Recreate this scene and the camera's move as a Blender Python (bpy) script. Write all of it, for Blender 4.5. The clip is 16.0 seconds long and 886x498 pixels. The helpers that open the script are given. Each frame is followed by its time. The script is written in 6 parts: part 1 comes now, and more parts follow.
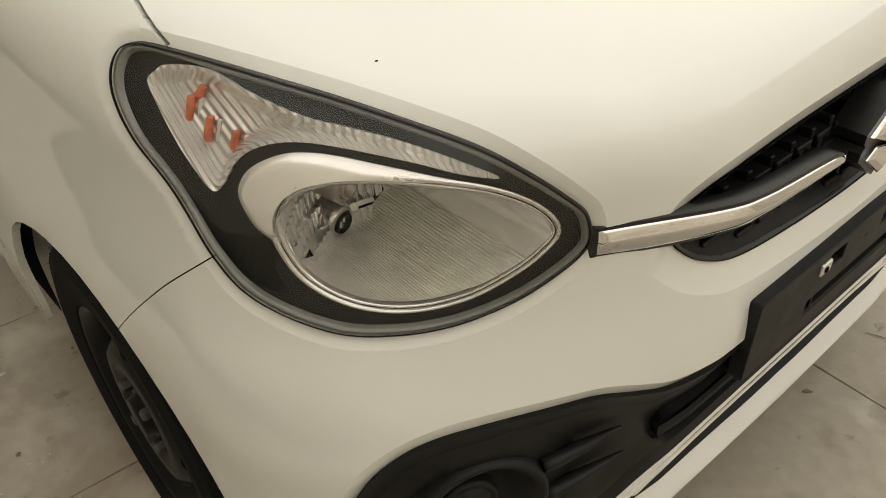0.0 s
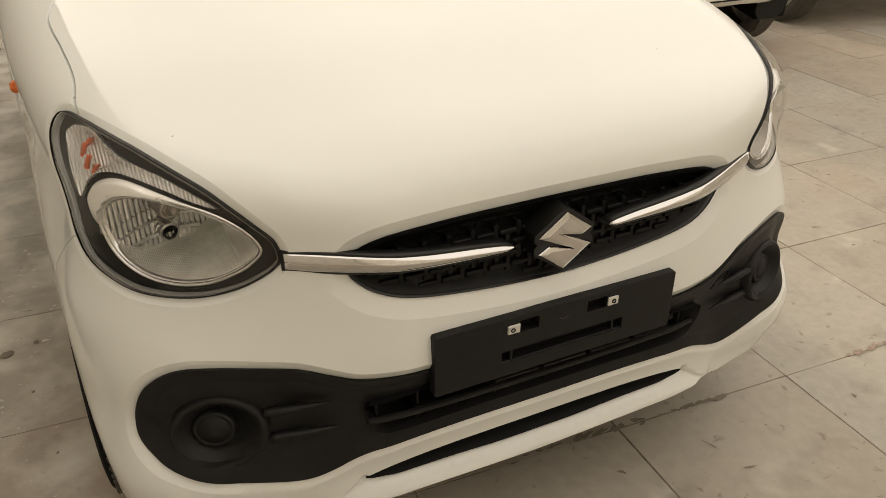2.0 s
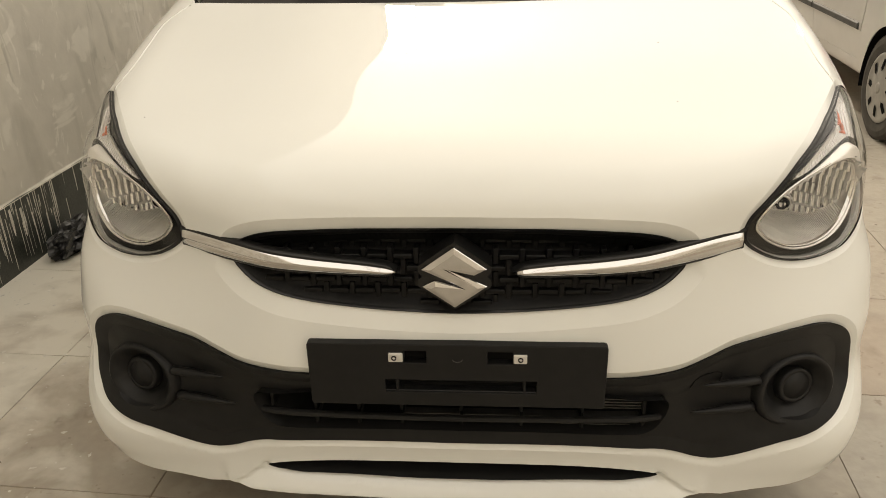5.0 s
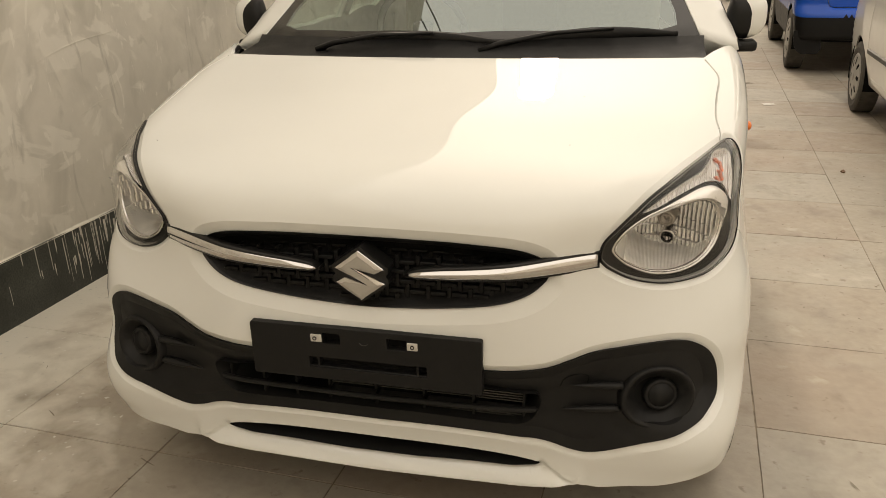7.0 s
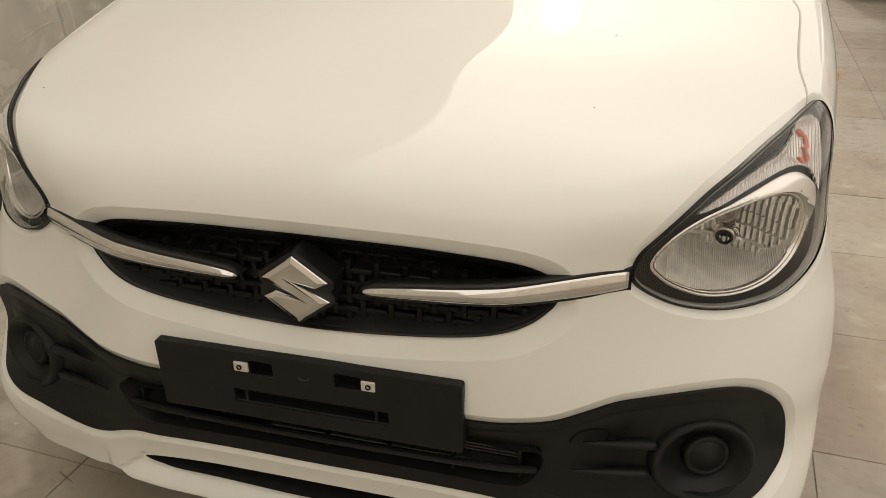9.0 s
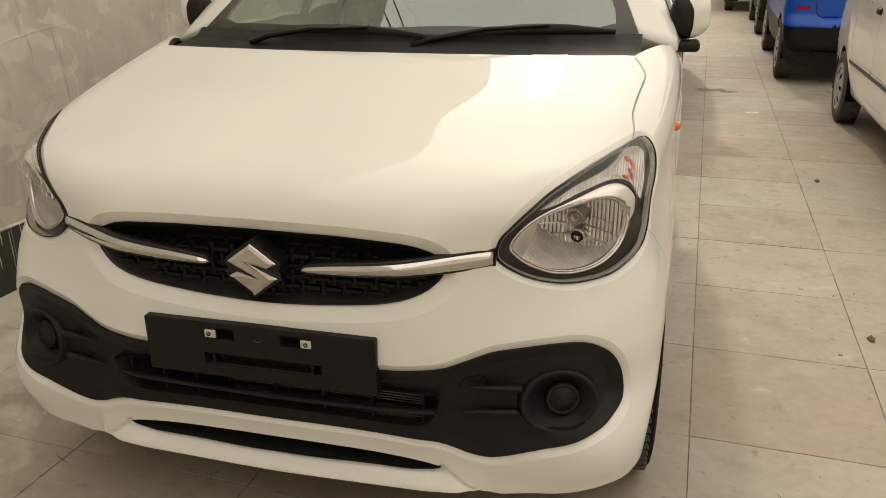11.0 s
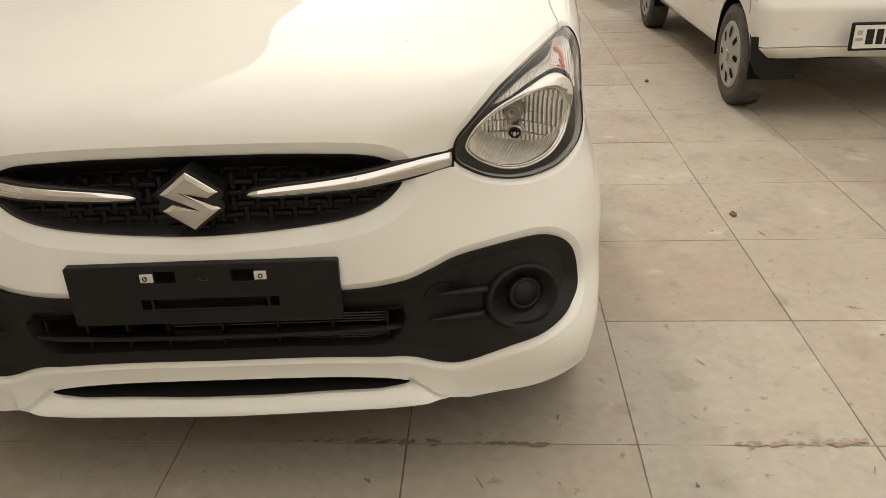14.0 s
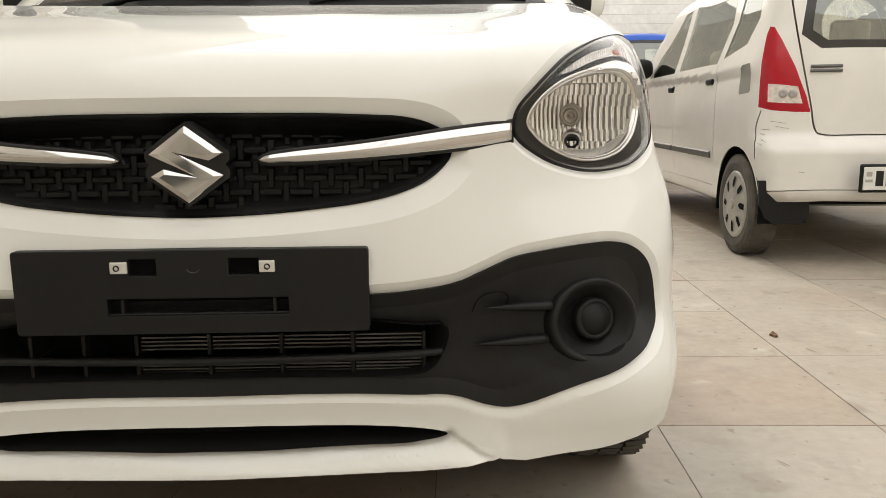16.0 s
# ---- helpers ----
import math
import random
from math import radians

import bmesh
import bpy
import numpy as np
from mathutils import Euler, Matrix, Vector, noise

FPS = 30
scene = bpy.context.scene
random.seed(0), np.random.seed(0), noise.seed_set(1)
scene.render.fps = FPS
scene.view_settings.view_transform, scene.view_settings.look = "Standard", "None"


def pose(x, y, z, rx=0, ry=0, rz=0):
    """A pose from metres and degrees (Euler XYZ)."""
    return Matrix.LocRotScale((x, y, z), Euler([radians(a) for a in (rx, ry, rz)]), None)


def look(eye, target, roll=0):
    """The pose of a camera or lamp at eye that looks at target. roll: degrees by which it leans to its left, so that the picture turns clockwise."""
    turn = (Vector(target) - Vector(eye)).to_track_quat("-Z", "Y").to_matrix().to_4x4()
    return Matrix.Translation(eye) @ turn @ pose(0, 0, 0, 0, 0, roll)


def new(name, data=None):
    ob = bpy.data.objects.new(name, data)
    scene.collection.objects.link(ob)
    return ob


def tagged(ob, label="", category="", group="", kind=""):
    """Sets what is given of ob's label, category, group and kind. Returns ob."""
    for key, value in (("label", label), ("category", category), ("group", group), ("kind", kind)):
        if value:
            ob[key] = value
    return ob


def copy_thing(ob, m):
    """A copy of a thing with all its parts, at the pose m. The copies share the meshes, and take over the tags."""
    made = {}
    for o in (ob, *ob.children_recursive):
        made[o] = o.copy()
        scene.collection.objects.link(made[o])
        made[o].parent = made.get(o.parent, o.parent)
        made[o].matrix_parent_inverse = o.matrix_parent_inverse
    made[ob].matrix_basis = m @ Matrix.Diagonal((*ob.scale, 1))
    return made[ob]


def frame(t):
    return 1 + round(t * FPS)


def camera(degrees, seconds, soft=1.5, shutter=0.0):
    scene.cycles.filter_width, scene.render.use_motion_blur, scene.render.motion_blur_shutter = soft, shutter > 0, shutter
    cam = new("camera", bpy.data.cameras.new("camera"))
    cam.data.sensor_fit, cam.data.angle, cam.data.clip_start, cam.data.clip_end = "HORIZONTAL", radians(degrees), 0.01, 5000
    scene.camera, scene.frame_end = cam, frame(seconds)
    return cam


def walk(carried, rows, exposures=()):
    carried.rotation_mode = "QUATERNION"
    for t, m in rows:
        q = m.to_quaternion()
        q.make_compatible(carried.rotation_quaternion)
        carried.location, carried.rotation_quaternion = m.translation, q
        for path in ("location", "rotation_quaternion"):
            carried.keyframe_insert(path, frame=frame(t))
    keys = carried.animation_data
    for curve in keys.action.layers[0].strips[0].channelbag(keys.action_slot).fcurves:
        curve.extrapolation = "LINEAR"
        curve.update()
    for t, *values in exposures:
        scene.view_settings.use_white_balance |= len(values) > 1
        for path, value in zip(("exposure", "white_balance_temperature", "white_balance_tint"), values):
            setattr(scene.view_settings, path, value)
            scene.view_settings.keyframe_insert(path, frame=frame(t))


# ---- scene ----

# seconds, eye, yaw, pitch, lean
PATH = [
    (0.0, -0.9594, -0.2784, 1.2070, -40.142, -37.933, -1.882),
    (0.5, -0.9885, -0.5191, 1.2961, -35.411, -34.530, -1.402),
    (1.0, -0.9355, -0.7528, 1.3411, -29.231, -31.488, -0.985),
    (1.5, -0.8261, -0.9842, 1.3741, -26.078, -29.438, -0.501),
    (2.0, -0.7134, -0.9708, 1.3629, -26.120, -29.345, 0.198),
    (2.5, -0.5421, -0.8410, 1.3480, -25.013, -31.555, 1.383),
    (3.0, -0.4019, -0.7687, 1.3103, -18.305, -33.953, 0.653),
    (3.2, -0.3119, -0.7531, 1.3069, -14.015, -34.734, 0.076),
    (5.3, 0.1125, -1.2205, 1.3036, 4.993, -24.173, -1.315),
    (5.5, 0.1461, -1.2679, 1.3313, 5.341, -23.844, -1.229),
    (6.0, 0.2536, -1.3348, 1.3545, 8.233, -22.644, -1.272),
    (6.5, 0.4259, -1.3846, 1.3556, 12.382, -21.660, -1.283),
    (7.0, 0.5338, -1.3854, 1.3475, 14.373, -21.490, -1.552),
    (7.5, 0.5402, -1.2746, 1.3231, 15.135, -21.933, -1.770),
    (8.0, 0.5090, -1.0567, 1.3115, 15.252, -23.816, -1.269),
    (8.5, 0.4780, -0.9286, 1.2956, 15.152, -26.035, -0.877),
    (8.7, 0.4774, -0.8958, 1.2855, 15.727, -27.086, -0.900),
    (10.8, 0.7132, -1.2359, 1.2987, 15.809, -21.779, -0.850),
    (11.0, 0.7326, -1.2948, 1.3056, 14.708, -21.012, -0.609),
    (11.5, 0.8109, -1.5183, 1.3162, 13.084, -19.470, -0.408),
    (12.0, 0.8047, -1.6440, 1.3257, 9.869, -19.436, -0.720),
    (12.5, 0.6449, -1.6955, 1.3234, 5.134, -20.141, -1.384),
    (13.0, 0.5318, -1.7003, 1.3169, 2.419, -21.126, -1.512),
    (13.5, 0.4804, -1.5407, 1.2816, 1.365, -23.683, -1.432),
    (14.0, 0.4620, -1.3102, 1.2345, 0.504, -25.725, -2.069),
    (14.5, 0.4365, -1.1793, 1.0985, -2.088, -24.515, -2.175),
    (15.0, 0.3673, -1.1016, 0.8837, -3.293, -17.484, -0.960),
    (15.5, 0.3253, -1.1192, 0.7918, -2.556, -11.631, -0.243),
    (16.0, 0.3286, -1.1341, 0.7883, -1.806, -10.145, -0.489),
]


def camera_pose(x, y, z, yaw, pitch, lean):
    return (Matrix.Translation((x, y, z)) @ Matrix.Rotation(radians(yaw), 4, "Z")
            @ Matrix.Rotation(radians(90 + pitch), 4, "X") @ Matrix.Rotation(radians(lean), 4, "Z"))


cam = camera(58.55, 16.0, soft=0.7)
walk(cam, [(r[0], camera_pose(*r[1:])) for r in PATH],
     [(0.0, 1.20, 7150, 9), (0.5, 1.08, 7450, 12), (1.5, 1.00, 7700, 13), (3.0, 0.94, 7200, 11), (5.5, 1.20, 7650, 12), (6.0, 1.12, 7700, 13), (7.0, 1.01, 7850, 13), (8.5, 0.89, 7450, 14), (11.0, 0.90, 7750, 12), (13.0, 1.03, 7450, 12), (14.5, 1.12, 7400, 12), (15.5, 1.34, 6950, 12), (16.0, 1.37, 6750, 12)])

# ---- world and light: bright haze, the sun veiled behind the parked car ----
world = bpy.data.worlds.new("sky")
scene.world = world
world.use_nodes = True
wn, wl = world.node_tree.nodes, world.node_tree.links
sky = wn.new("ShaderNodeTexSky")
sky.sky_type = "NISHITA"
sky.sun_disc = False
sky.sun_elevation, sky.sun_rotation = radians(29.5), radians(-8.2)
sky.dust_density, sky.air_density, sky.altitude = 7.0, 1.4, 0
haze = wn.new("ShaderNodeHueSaturation")
haze.inputs["Saturation"].default_value = 0.32
wl.new(sky.outputs[0], haze.inputs["Color"])
veil = wn.new("ShaderNodeMix")
veil.data_type = "RGBA"
veil.inputs["Factor"].default_value = 0.94
veil.inputs["B"].default_value = (5.15, 5.05, 4.85, 1)
wl.new(haze.outputs[0], veil.inputs["A"])
wl.new(veil.outputs["Result"], wn["Background"].inputs[0])
wn["Background"].inputs[1].default_value = 0.132
sun_data = bpy.data.lights.new("sun", "SUN")
sun_data.energy, sun_data.angle, sun_data.color = 0.44, radians(2.5), (1.0, 0.93, 0.82)
sun = new("sun", sun_data)
sun.matrix_world = look((-1.24, 8.61, 4.92), (0, 0, 0))

# ---- materials ----


def material(name, color=(0.8, 0.8, 0.8), rough=0.5, metal=0.0, coat=0.0, spec=0.5, tone=0.0, scale=20.0,
             tone2=0.0, scale2=2.0, bump=0.0, bump_scale=200.0, rough_var=0.0, vary=0.0, world_scale=False, stain=None):
    """A surface with grain at two scales, fine relief and a tone that differs from piece to piece."""
    m = bpy.data.materials.new(name)
    m.use_nodes = True
    n, l = m.node_tree.nodes, m.node_tree.links
    b = n["Principled BSDF"]
    b.inputs["Roughness"].default_value, b.inputs["Metallic"].default_value = rough, metal
    b.inputs["Coat Weight"].default_value, b.inputs["Specular IOR Level"].default_value = coat, spec
    b.inputs["Coat Roughness"].default_value, b.inputs["Coat IOR"].default_value = 0.008, 1.55
    place = n.new("ShaderNodeNewGeometry").outputs["Position"] if world_scale else n.new("ShaderNodeTexCoord").outputs["Object"]
    value = None

    def noise_at(s, detail=6.0):
        t = n.new("ShaderNodeTexNoise")
        t.inputs["Scale"].default_value, t.inputs["Detail"].default_value = s, detail
        l.new(place, t.inputs["Vector"])
        return t.outputs["Fac"]

    def ranged(src, lo, hi, f0=0.3, f1=0.7):
        r = n.new("ShaderNodeMapRange")
        r.inputs[1].default_value, r.inputs[2].default_value = f0, f1
        r.inputs[3].default_value, r.inputs[4].default_value = lo, hi
        l.new(src, r.inputs[0])
        return r.outputs[0]

    def times(a, c):
        q = n.new("ShaderNodeMath")
        q.operation = "MULTIPLY"
        l.new(a, q.inputs[0]), l.new(c, q.inputs[1])
        return q.outputs[0]

    if tone:
        value = ranged(noise_at(scale), 1 - tone, 1 + tone)
    if tone2:
        v2 = ranged(noise_at(scale2, 4.0), 1 - tone2, 1 + tone2)
        value = v2 if value is None else times(value, v2)
    if vary:
        oi = n.new("ShaderNodeObjectInfo")
        v3 = ranged(oi.outputs["Random"], 1 - vary, 1 + vary, 0, 1)
        value = v3 if value is None else times(value, v3)
    if stain:
        value = times(value, ranged(noise_at(stain[1], 9.0), 1.0, 1 - stain[0], stain[2], stain[3]))
    if value is not None:
        hs = n.new("ShaderNodeHueSaturation")
        hs.inputs["Color"].default_value = (*color, 1)
        l.new(value, hs.inputs["Value"])
        if vary:
            l.new(ranged(oi.outputs["Random"], 0.486, 0.514, 0, 1), hs.inputs["Hue"])
            l.new(ranged(oi.outputs["Random"], 1.2, 0.72, 0, 1), hs.inputs["Saturation"])
        l.new(hs.outputs[0], b.inputs["Base Color"])
    else:
        b.inputs["Base Color"].default_value = (*color, 1)
    if rough_var:
        l.new(ranged(noise_at(scale2 * 3 + 1), rough - rough_var, rough + rough_var), b.inputs["Roughness"])
    if bump:
        bp = n.new("ShaderNodeBump")
        bp.inputs["Strength"].default_value, bp.inputs["Distance"].default_value = 1.0, bump
        l.new(noise_at(bump_scale), bp.inputs["Height"])
        l.new(bp.outputs[0], b.inputs["Normal"])
    return m


def clear_sheet(name, tint=(0.95, 0.96, 0.95), gloss=(1, 1, 1), ior=1.5, rough=0.0):
    """A thin clear sheet: it lets light through from both sides and mirrors more at a slant."""
    m = bpy.data.materials.new(name)
    m.use_nodes = True
    n, l = m.node_tree.nodes, m.node_tree.links
    out = n["Material Output"]
    tr, gl, mix, lw, pw, rg = (n.new("ShaderNode" + k) for k in ("BsdfTransparent", "BsdfGlossy", "MixShader", "LayerWeight", "Math", "MapRange"))
    tr.inputs[0].default_value = (*tint, 1)
    gl.inputs["Roughness"].default_value = rough
    gl.inputs["Color"].default_value = (*gloss, 1)
    lw.inputs["Blend"].default_value = 0.5
    pw.operation = "POWER"
    pw.inputs[1].default_value = 5.0
    rg.inputs[3].default_value, rg.inputs[4].default_value = ((ior - 1) / (ior + 1)) ** 2, 1.0
    l.new(lw.outputs["Facing"], pw.inputs[0]), l.new(pw.outputs[0], rg.inputs[0]), l.new(rg.outputs[0], mix.inputs[0])
    l.new(tr.outputs[0], mix.inputs[1]), l.new(gl.outputs[0], mix.inputs[2])
    l.new(mix.outputs[0], out.inputs["Surface"])
    return m


PAINT = material("white_pearl_paint", (0.75, 0.762, 0.735), 0.6, coat=1.0, spec=0.08, tone2=0.012, scale2=3)
OLD_PAINT = material("older_white_paint", (0.76, 0.75, 0.71), 0.38, coat=0.7, tone=0.02, scale=12, tone2=0.04, scale2=2, rough_var=0.06)
BLUE_PAINT = material("blue_paint", (0.003, 0.085, 0.50), 0.4, coat=0.35, spec=0.3, tone2=0.03)
GREY_PAINT = material("grey_paint", (0.10, 0.105, 0.11), 0.3, coat=1.0, tone2=0.03)
BLACK = material("black_grained_plastic", (0.0085, 0.0085, 0.0085), 0.50, spec=0.26, tone=0.12, scale=60, tone2=0.1, scale2=6, bump=0.00012, bump_scale=1100, rough_var=0.05)
GLOSSY_BLACK = material("smooth_black_plastic", (0.008, 0.008, 0.008), 0.34, spec=0.4, tone2=0.1)
# near-black for cavities; on wheels and clips it stands for the shade in holes
DEEP = material("near_black_cavity_fill", (0.005, 0.005, 0.005), 0.8, spec=0.12, tone2=0.2)
WOVEN = material("matt_grille_plastic", (0.006, 0.006, 0.006), 0.5, spec=0.22, tone2=0.15, scale2=20)
CHROME = material("chrome", (0.66, 0.65, 0.64), 0.05, 1.0, tone2=0.02)
SATIN = material("satin_reflector", (0.86, 0.84, 0.815), 0.33, 0.6, tone2=0.03, scale2=30)
FLUTED = material("fluted_reflector", (0.92, 0.915, 0.90), 0.13, 0.85, tone2=0.02, scale2=30)
SHELF = material("satin_lamp_floor", (0.80, 0.78, 0.74), 0.30, 0.0, tone=0.05, scale=60, tone2=0.14, scale2=22)
RIBBED = material("ribbed_signal_reflector", (0.74, 0.72, 0.70), 0.26, 0.6, tone=0.06, scale=40, tone2=0.12, scale2=14)
for ribbed, pitch, deep in ((SHELF, 110.0, 0.0014), (RIBBED, 62.0, 0.0022)):
    fn, flk = ribbed.node_tree.nodes, ribbed.node_tree.links
    wave, coord, relief = fn.new("ShaderNodeTexWave"), fn.new("ShaderNodeTexCoord"), fn.new("ShaderNodeBump")
    wave.wave_type, wave.bands_direction, wave.wave_profile = "BANDS", "X", "SIN"
    wave.inputs["Scale"].default_value, wave.inputs["Distortion"].default_value = pitch, 0.3
    relief.inputs["Strength"].default_value, relief.inputs["Distance"].default_value = 1.0, deep
    flk.new(coord.outputs["Object"], wave.inputs["Vector"])
    flk.new(wave.outputs["Fac"], relief.inputs["Height"])
    flk.new(relief.outputs[0], fn["Principled BSDF"].inputs["Normal"])
LAMP_WALL = material("metallised_lamp_wall", (0.90, 0.895, 0.88), 0.14, 0.6, tone2=0.02, scale2=30)
BRIGHT_RING = material("bright_lamp_ring", (0.72, 0.71, 0.69), 0.14, 0.75, tone2=0.02)
BULB = material("brownish_bulb_hood", (0.45, 0.41, 0.37), 0.25, 0.5, tone2=0.1, scale2=40)
LAMP_EDGE = material("grey_lens_edge", (0.20, 0.20, 0.19), 0.18, coat=0.6, tone2=0.1)
# colour of the red reflections seen in the turn signal chamber
RED_AMBER = material("red_amber_reflection", (0.55, 0.13, 0.06), 0.25, 0.0, coat=0.3, tone=0.45, scale=90)
SMOKE = material("dark_glossy_lamp_bezel", (0.020, 0.020, 0.019), 0.5, spec=0.15, tone2=0.05)
STEEL = material("zinc_clip", (0.72, 0.71, 0.68), 0.4, 0.6, tone=0.05)
RUBBER = material("tyre_rubber", (0.007, 0.0066, 0.0062), 0.85, spec=0.1, tone=0.15, scale=30, tone2=0.1, bump=0.0004, bump_scale=300)
DUSTY_RUBBER = material("dusty_tyre_rubber", (0.075, 0.068, 0.058), 0.85, tone=0.2, scale=25, tone2=0.2, bump=0.0005, bump_scale=250)
BLACK_STEEL = material("black_painted_steel", (0.006, 0.006, 0.006), 0.45, spec=0.18, tone2=0.15, scale2=10)
SILVER = material("silver_wheel_cover", (0.42, 0.41, 0.38), 0.4, 0.4, tone=0.08, scale=30, tone2=0.1)
LENS_CLEAR = clear_sheet("clear_lens", (0.99, 0.99, 0.985), ior=1.42)
GLASS = clear_sheet("window_glass", (0.66, 0.73, 0.67), (0.86, 0.97, 0.97), ior=3.1)
DARK_GLASS = clear_sheet("tinted_glass", (0.80, 0.83, 0.79), (0.95, 1.0, 0.97), ior=2.6)
BADGE_GREY = material("dull_grey_badge", (0.11, 0.11, 0.105), 0.4, 0.3, tone=0.1)
AMBER = material("amber_plastic", (0.75, 0.16, 0.02), 0.25, coat=0.5)
RED_LENS = material("red_lens", (0.42, 0.006, 0.018), 0.25, spec=0.3, coat=0.25, tone2=0.1, scale2=30)
CLEAR_LAMP = material("clear_lamp_section", (0.72, 0.66, 0.62), 0.2, 0.2, tone=0.2, scale=60)
FRIT = material("black_glass_border", (0.010, 0.010, 0.010), 0.12, spec=0.7)
DULL_FIN = material("dull_condenser_metal", (0.085, 0.083, 0.078), 0.5, 0.5, tone=0.2, scale=50)
PALE_TRIM = material("beige_cabin_lining", (0.34, 0.32, 0.28), 0.85, tone=0.08)
CABIN = material("charcoal_cabin_trim", (0.09, 0.09, 0.088), 0.65, tone=0.1)
SEAT = material("beige_seat_fabric", (0.38, 0.34, 0.28), 0.9, tone=0.1, scale=80)

# ---- mesh helpers ----


def link(name, me, mat, parent=None, label=""):
    ob = new(name, me)
    if mat is not None and not me.materials:
        me.materials.append(mat)
    if parent is not None:
        ob.parent = parent
    if label:
        ob["label"] = label
    return ob


def mesh_of(name, verts, faces, smooth=True):
    me = bpy.data.meshes.new(name)
    me.from_pydata([tuple(v) for v in verts], [], [tuple(int(i) for i in q) for q in faces])
    if smooth:
        me.shade_smooth()
    me.update()
    return me


def part(name, bm, mat, parent=None, label="", smooth=False):
    me = bpy.data.meshes.new(name)
    bm.normal_update()
    bm.to_mesh(me)
    bm.free()
    if smooth:
        me.shade_smooth()
    return link(name, me, mat, parent, label)


def box(bm, x0, x1, y0, y1, z0, z1, m=None, bevel=0.0, segments=2):
    r = bmesh.ops.create_cube(bm, size=1.0)
    bmesh.ops.scale(bm, vec=(x1 - x0, y1 - y0, z1 - z0), verts=r["verts"])
    bmesh.ops.translate(bm, vec=((x0 + x1) / 2, (y0 + y1) / 2, (z0 + z1) / 2), verts=r["verts"])
    vs = r["verts"]
    if bevel:
        es = list({e for v in vs for e in v.link_edges})
        k = bmesh.ops.bevel(bm, geom=es, offset=bevel, segments=segments, affect="EDGES", profile=0.5)
        vs = list({v for q in k["faces"] for v in q.verts} | {v for v in vs if v.is_valid})
    if m is not None:
        bmesh.ops.transform(bm, matrix=m, verts=vs)
    return vs


def lathe(bm, profile, m, steps=48, squash=(1, 1)):
    """A ring surface round the local z axis from (radius, height) pairs."""
    rings = []
    for r, h in profile:
        rings.append([bm.verts.new(m @ Vector((r * squash[0] * math.cos(2 * math.pi * i / steps),
                                               r * squash[1] * math.sin(2 * math.pi * i / steps), h))) for i in range(steps)])
    for a, b in zip(rings, rings[1:]):
        for i in range(steps):
            j = (i + 1) % steps
            bm.faces.new((a[i], a[j], b[j], b[i]))
    return rings


def cap(bm, ring, flip=False):
    bm.faces.new(ring[::-1] if flip else ring)


def tube(bm, pts, radius, sides=8, flat=1.0):
    """A round bar along points; radius may be a list."""
    pts = [Vector(p) for p in pts]
    rad = radius if isinstance(radius, (list, tuple)) else [radius] * len(pts)
    rings = []
    for i, p in enumerate(pts):
        d = (pts[min(i + 1, len(pts) - 1)] - pts[max(i - 1, 0)]).normalized()
        s = d.cross(Vector((0, 0, 1)) if abs(d.z) < 0.95 else Vector((0, 1, 0))).normalized()
        u = s.cross(d)
        rings.append([bm.verts.new(p + (s * math.cos(2 * math.pi * k / sides) + u * math.sin(2 * math.pi * k / sides) * flat) * rad[i])
                      for k in range(sides)])
    for a, b in zip(rings, rings[1:]):
        for k in range(sides):
            j = (k + 1) % sides
            bm.faces.new((a[k], a[j], b[j], b[k]))
    bm.faces.new(rings[0][::-1])
    bm.faces.new(rings[-1])


def spline(x, xp, yp):
    """A natural cubic spline through a few knots."""
    xp, yp = np.asarray(xp, float), np.asarray(yp, float)
    n, h = len(xp), np.diff(xp)
    a, b = np.eye(n), np.zeros(n)
    for i in range(1, n - 1):
        a[i, i - 1:i + 2] = h[i - 1], 2 * (h[i - 1] + h[i]), h[i]
        b[i] = 6 * ((yp[i + 1] - yp[i]) / h[i] - (yp[i] - yp[i - 1]) / h[i - 1])
    m = np.linalg.solve(a, b)
    x = np.clip(x, xp[0], xp[-1])
    i = np.clip(np.searchsorted(xp, x) - 1, 0, n - 2)
    t0, t1, hi = xp[i + 1] - x, x - xp[i], h[i]
    return (m[i] * t0 ** 3 + m[i + 1] * t1 ** 3) / (6 * hi) + (yp[i] / hi - m[i] * hi / 6) * t0 + (yp[i + 1] / hi - m[i + 1] * hi / 6) * t1


def smax(a, b, k):
    h = np.maximum(k - np.abs(a - b), 0) / k
    return np.maximum(a, b) + h * h * k * 0.25


def triples(text):
    return np.array([[float(v) for v in w.split(",")] for w in text.split()])


def mirrored(p):
    return np.asarray(p) * (-1, 1, 1)


def both(p):
    """A closed outline from its right half, given from the middle's top to the middle's bottom."""
    p = np.asarray(p)
    return np.concatenate([p, mirrored(p[::-1])[1 if p[-1][0] == 0 else 0:len(p) - (1 if p[0][0] == 0 else 0)]])


def flow(p, step, closed=True):
    """A smooth curve through control points, with even steps."""
    p = np.asarray(p, float)
    n = len(p)
    out = []
    for i in range(n if closed else n - 1):
        g = [p[(i + k) % n] if closed else p[min(max(i + k, 0), n - 1)] for k in (-1, 0, 1, 2)]
        m = max(2, int(np.linalg.norm(g[2] - g[1]) / step) + 1)
        for t in np.arange(m) / m:
            out.append(0.5 * (2 * g[1] + (g[2] - g[0]) * t + (2 * g[0] - 5 * g[1] + 4 * g[2] - g[3]) * t ** 2 + (3 * g[1] - g[0] - 3 * g[2] + g[3]) * t ** 3))
    if not closed:
        out.append(p[-1])
    return np.array(out)


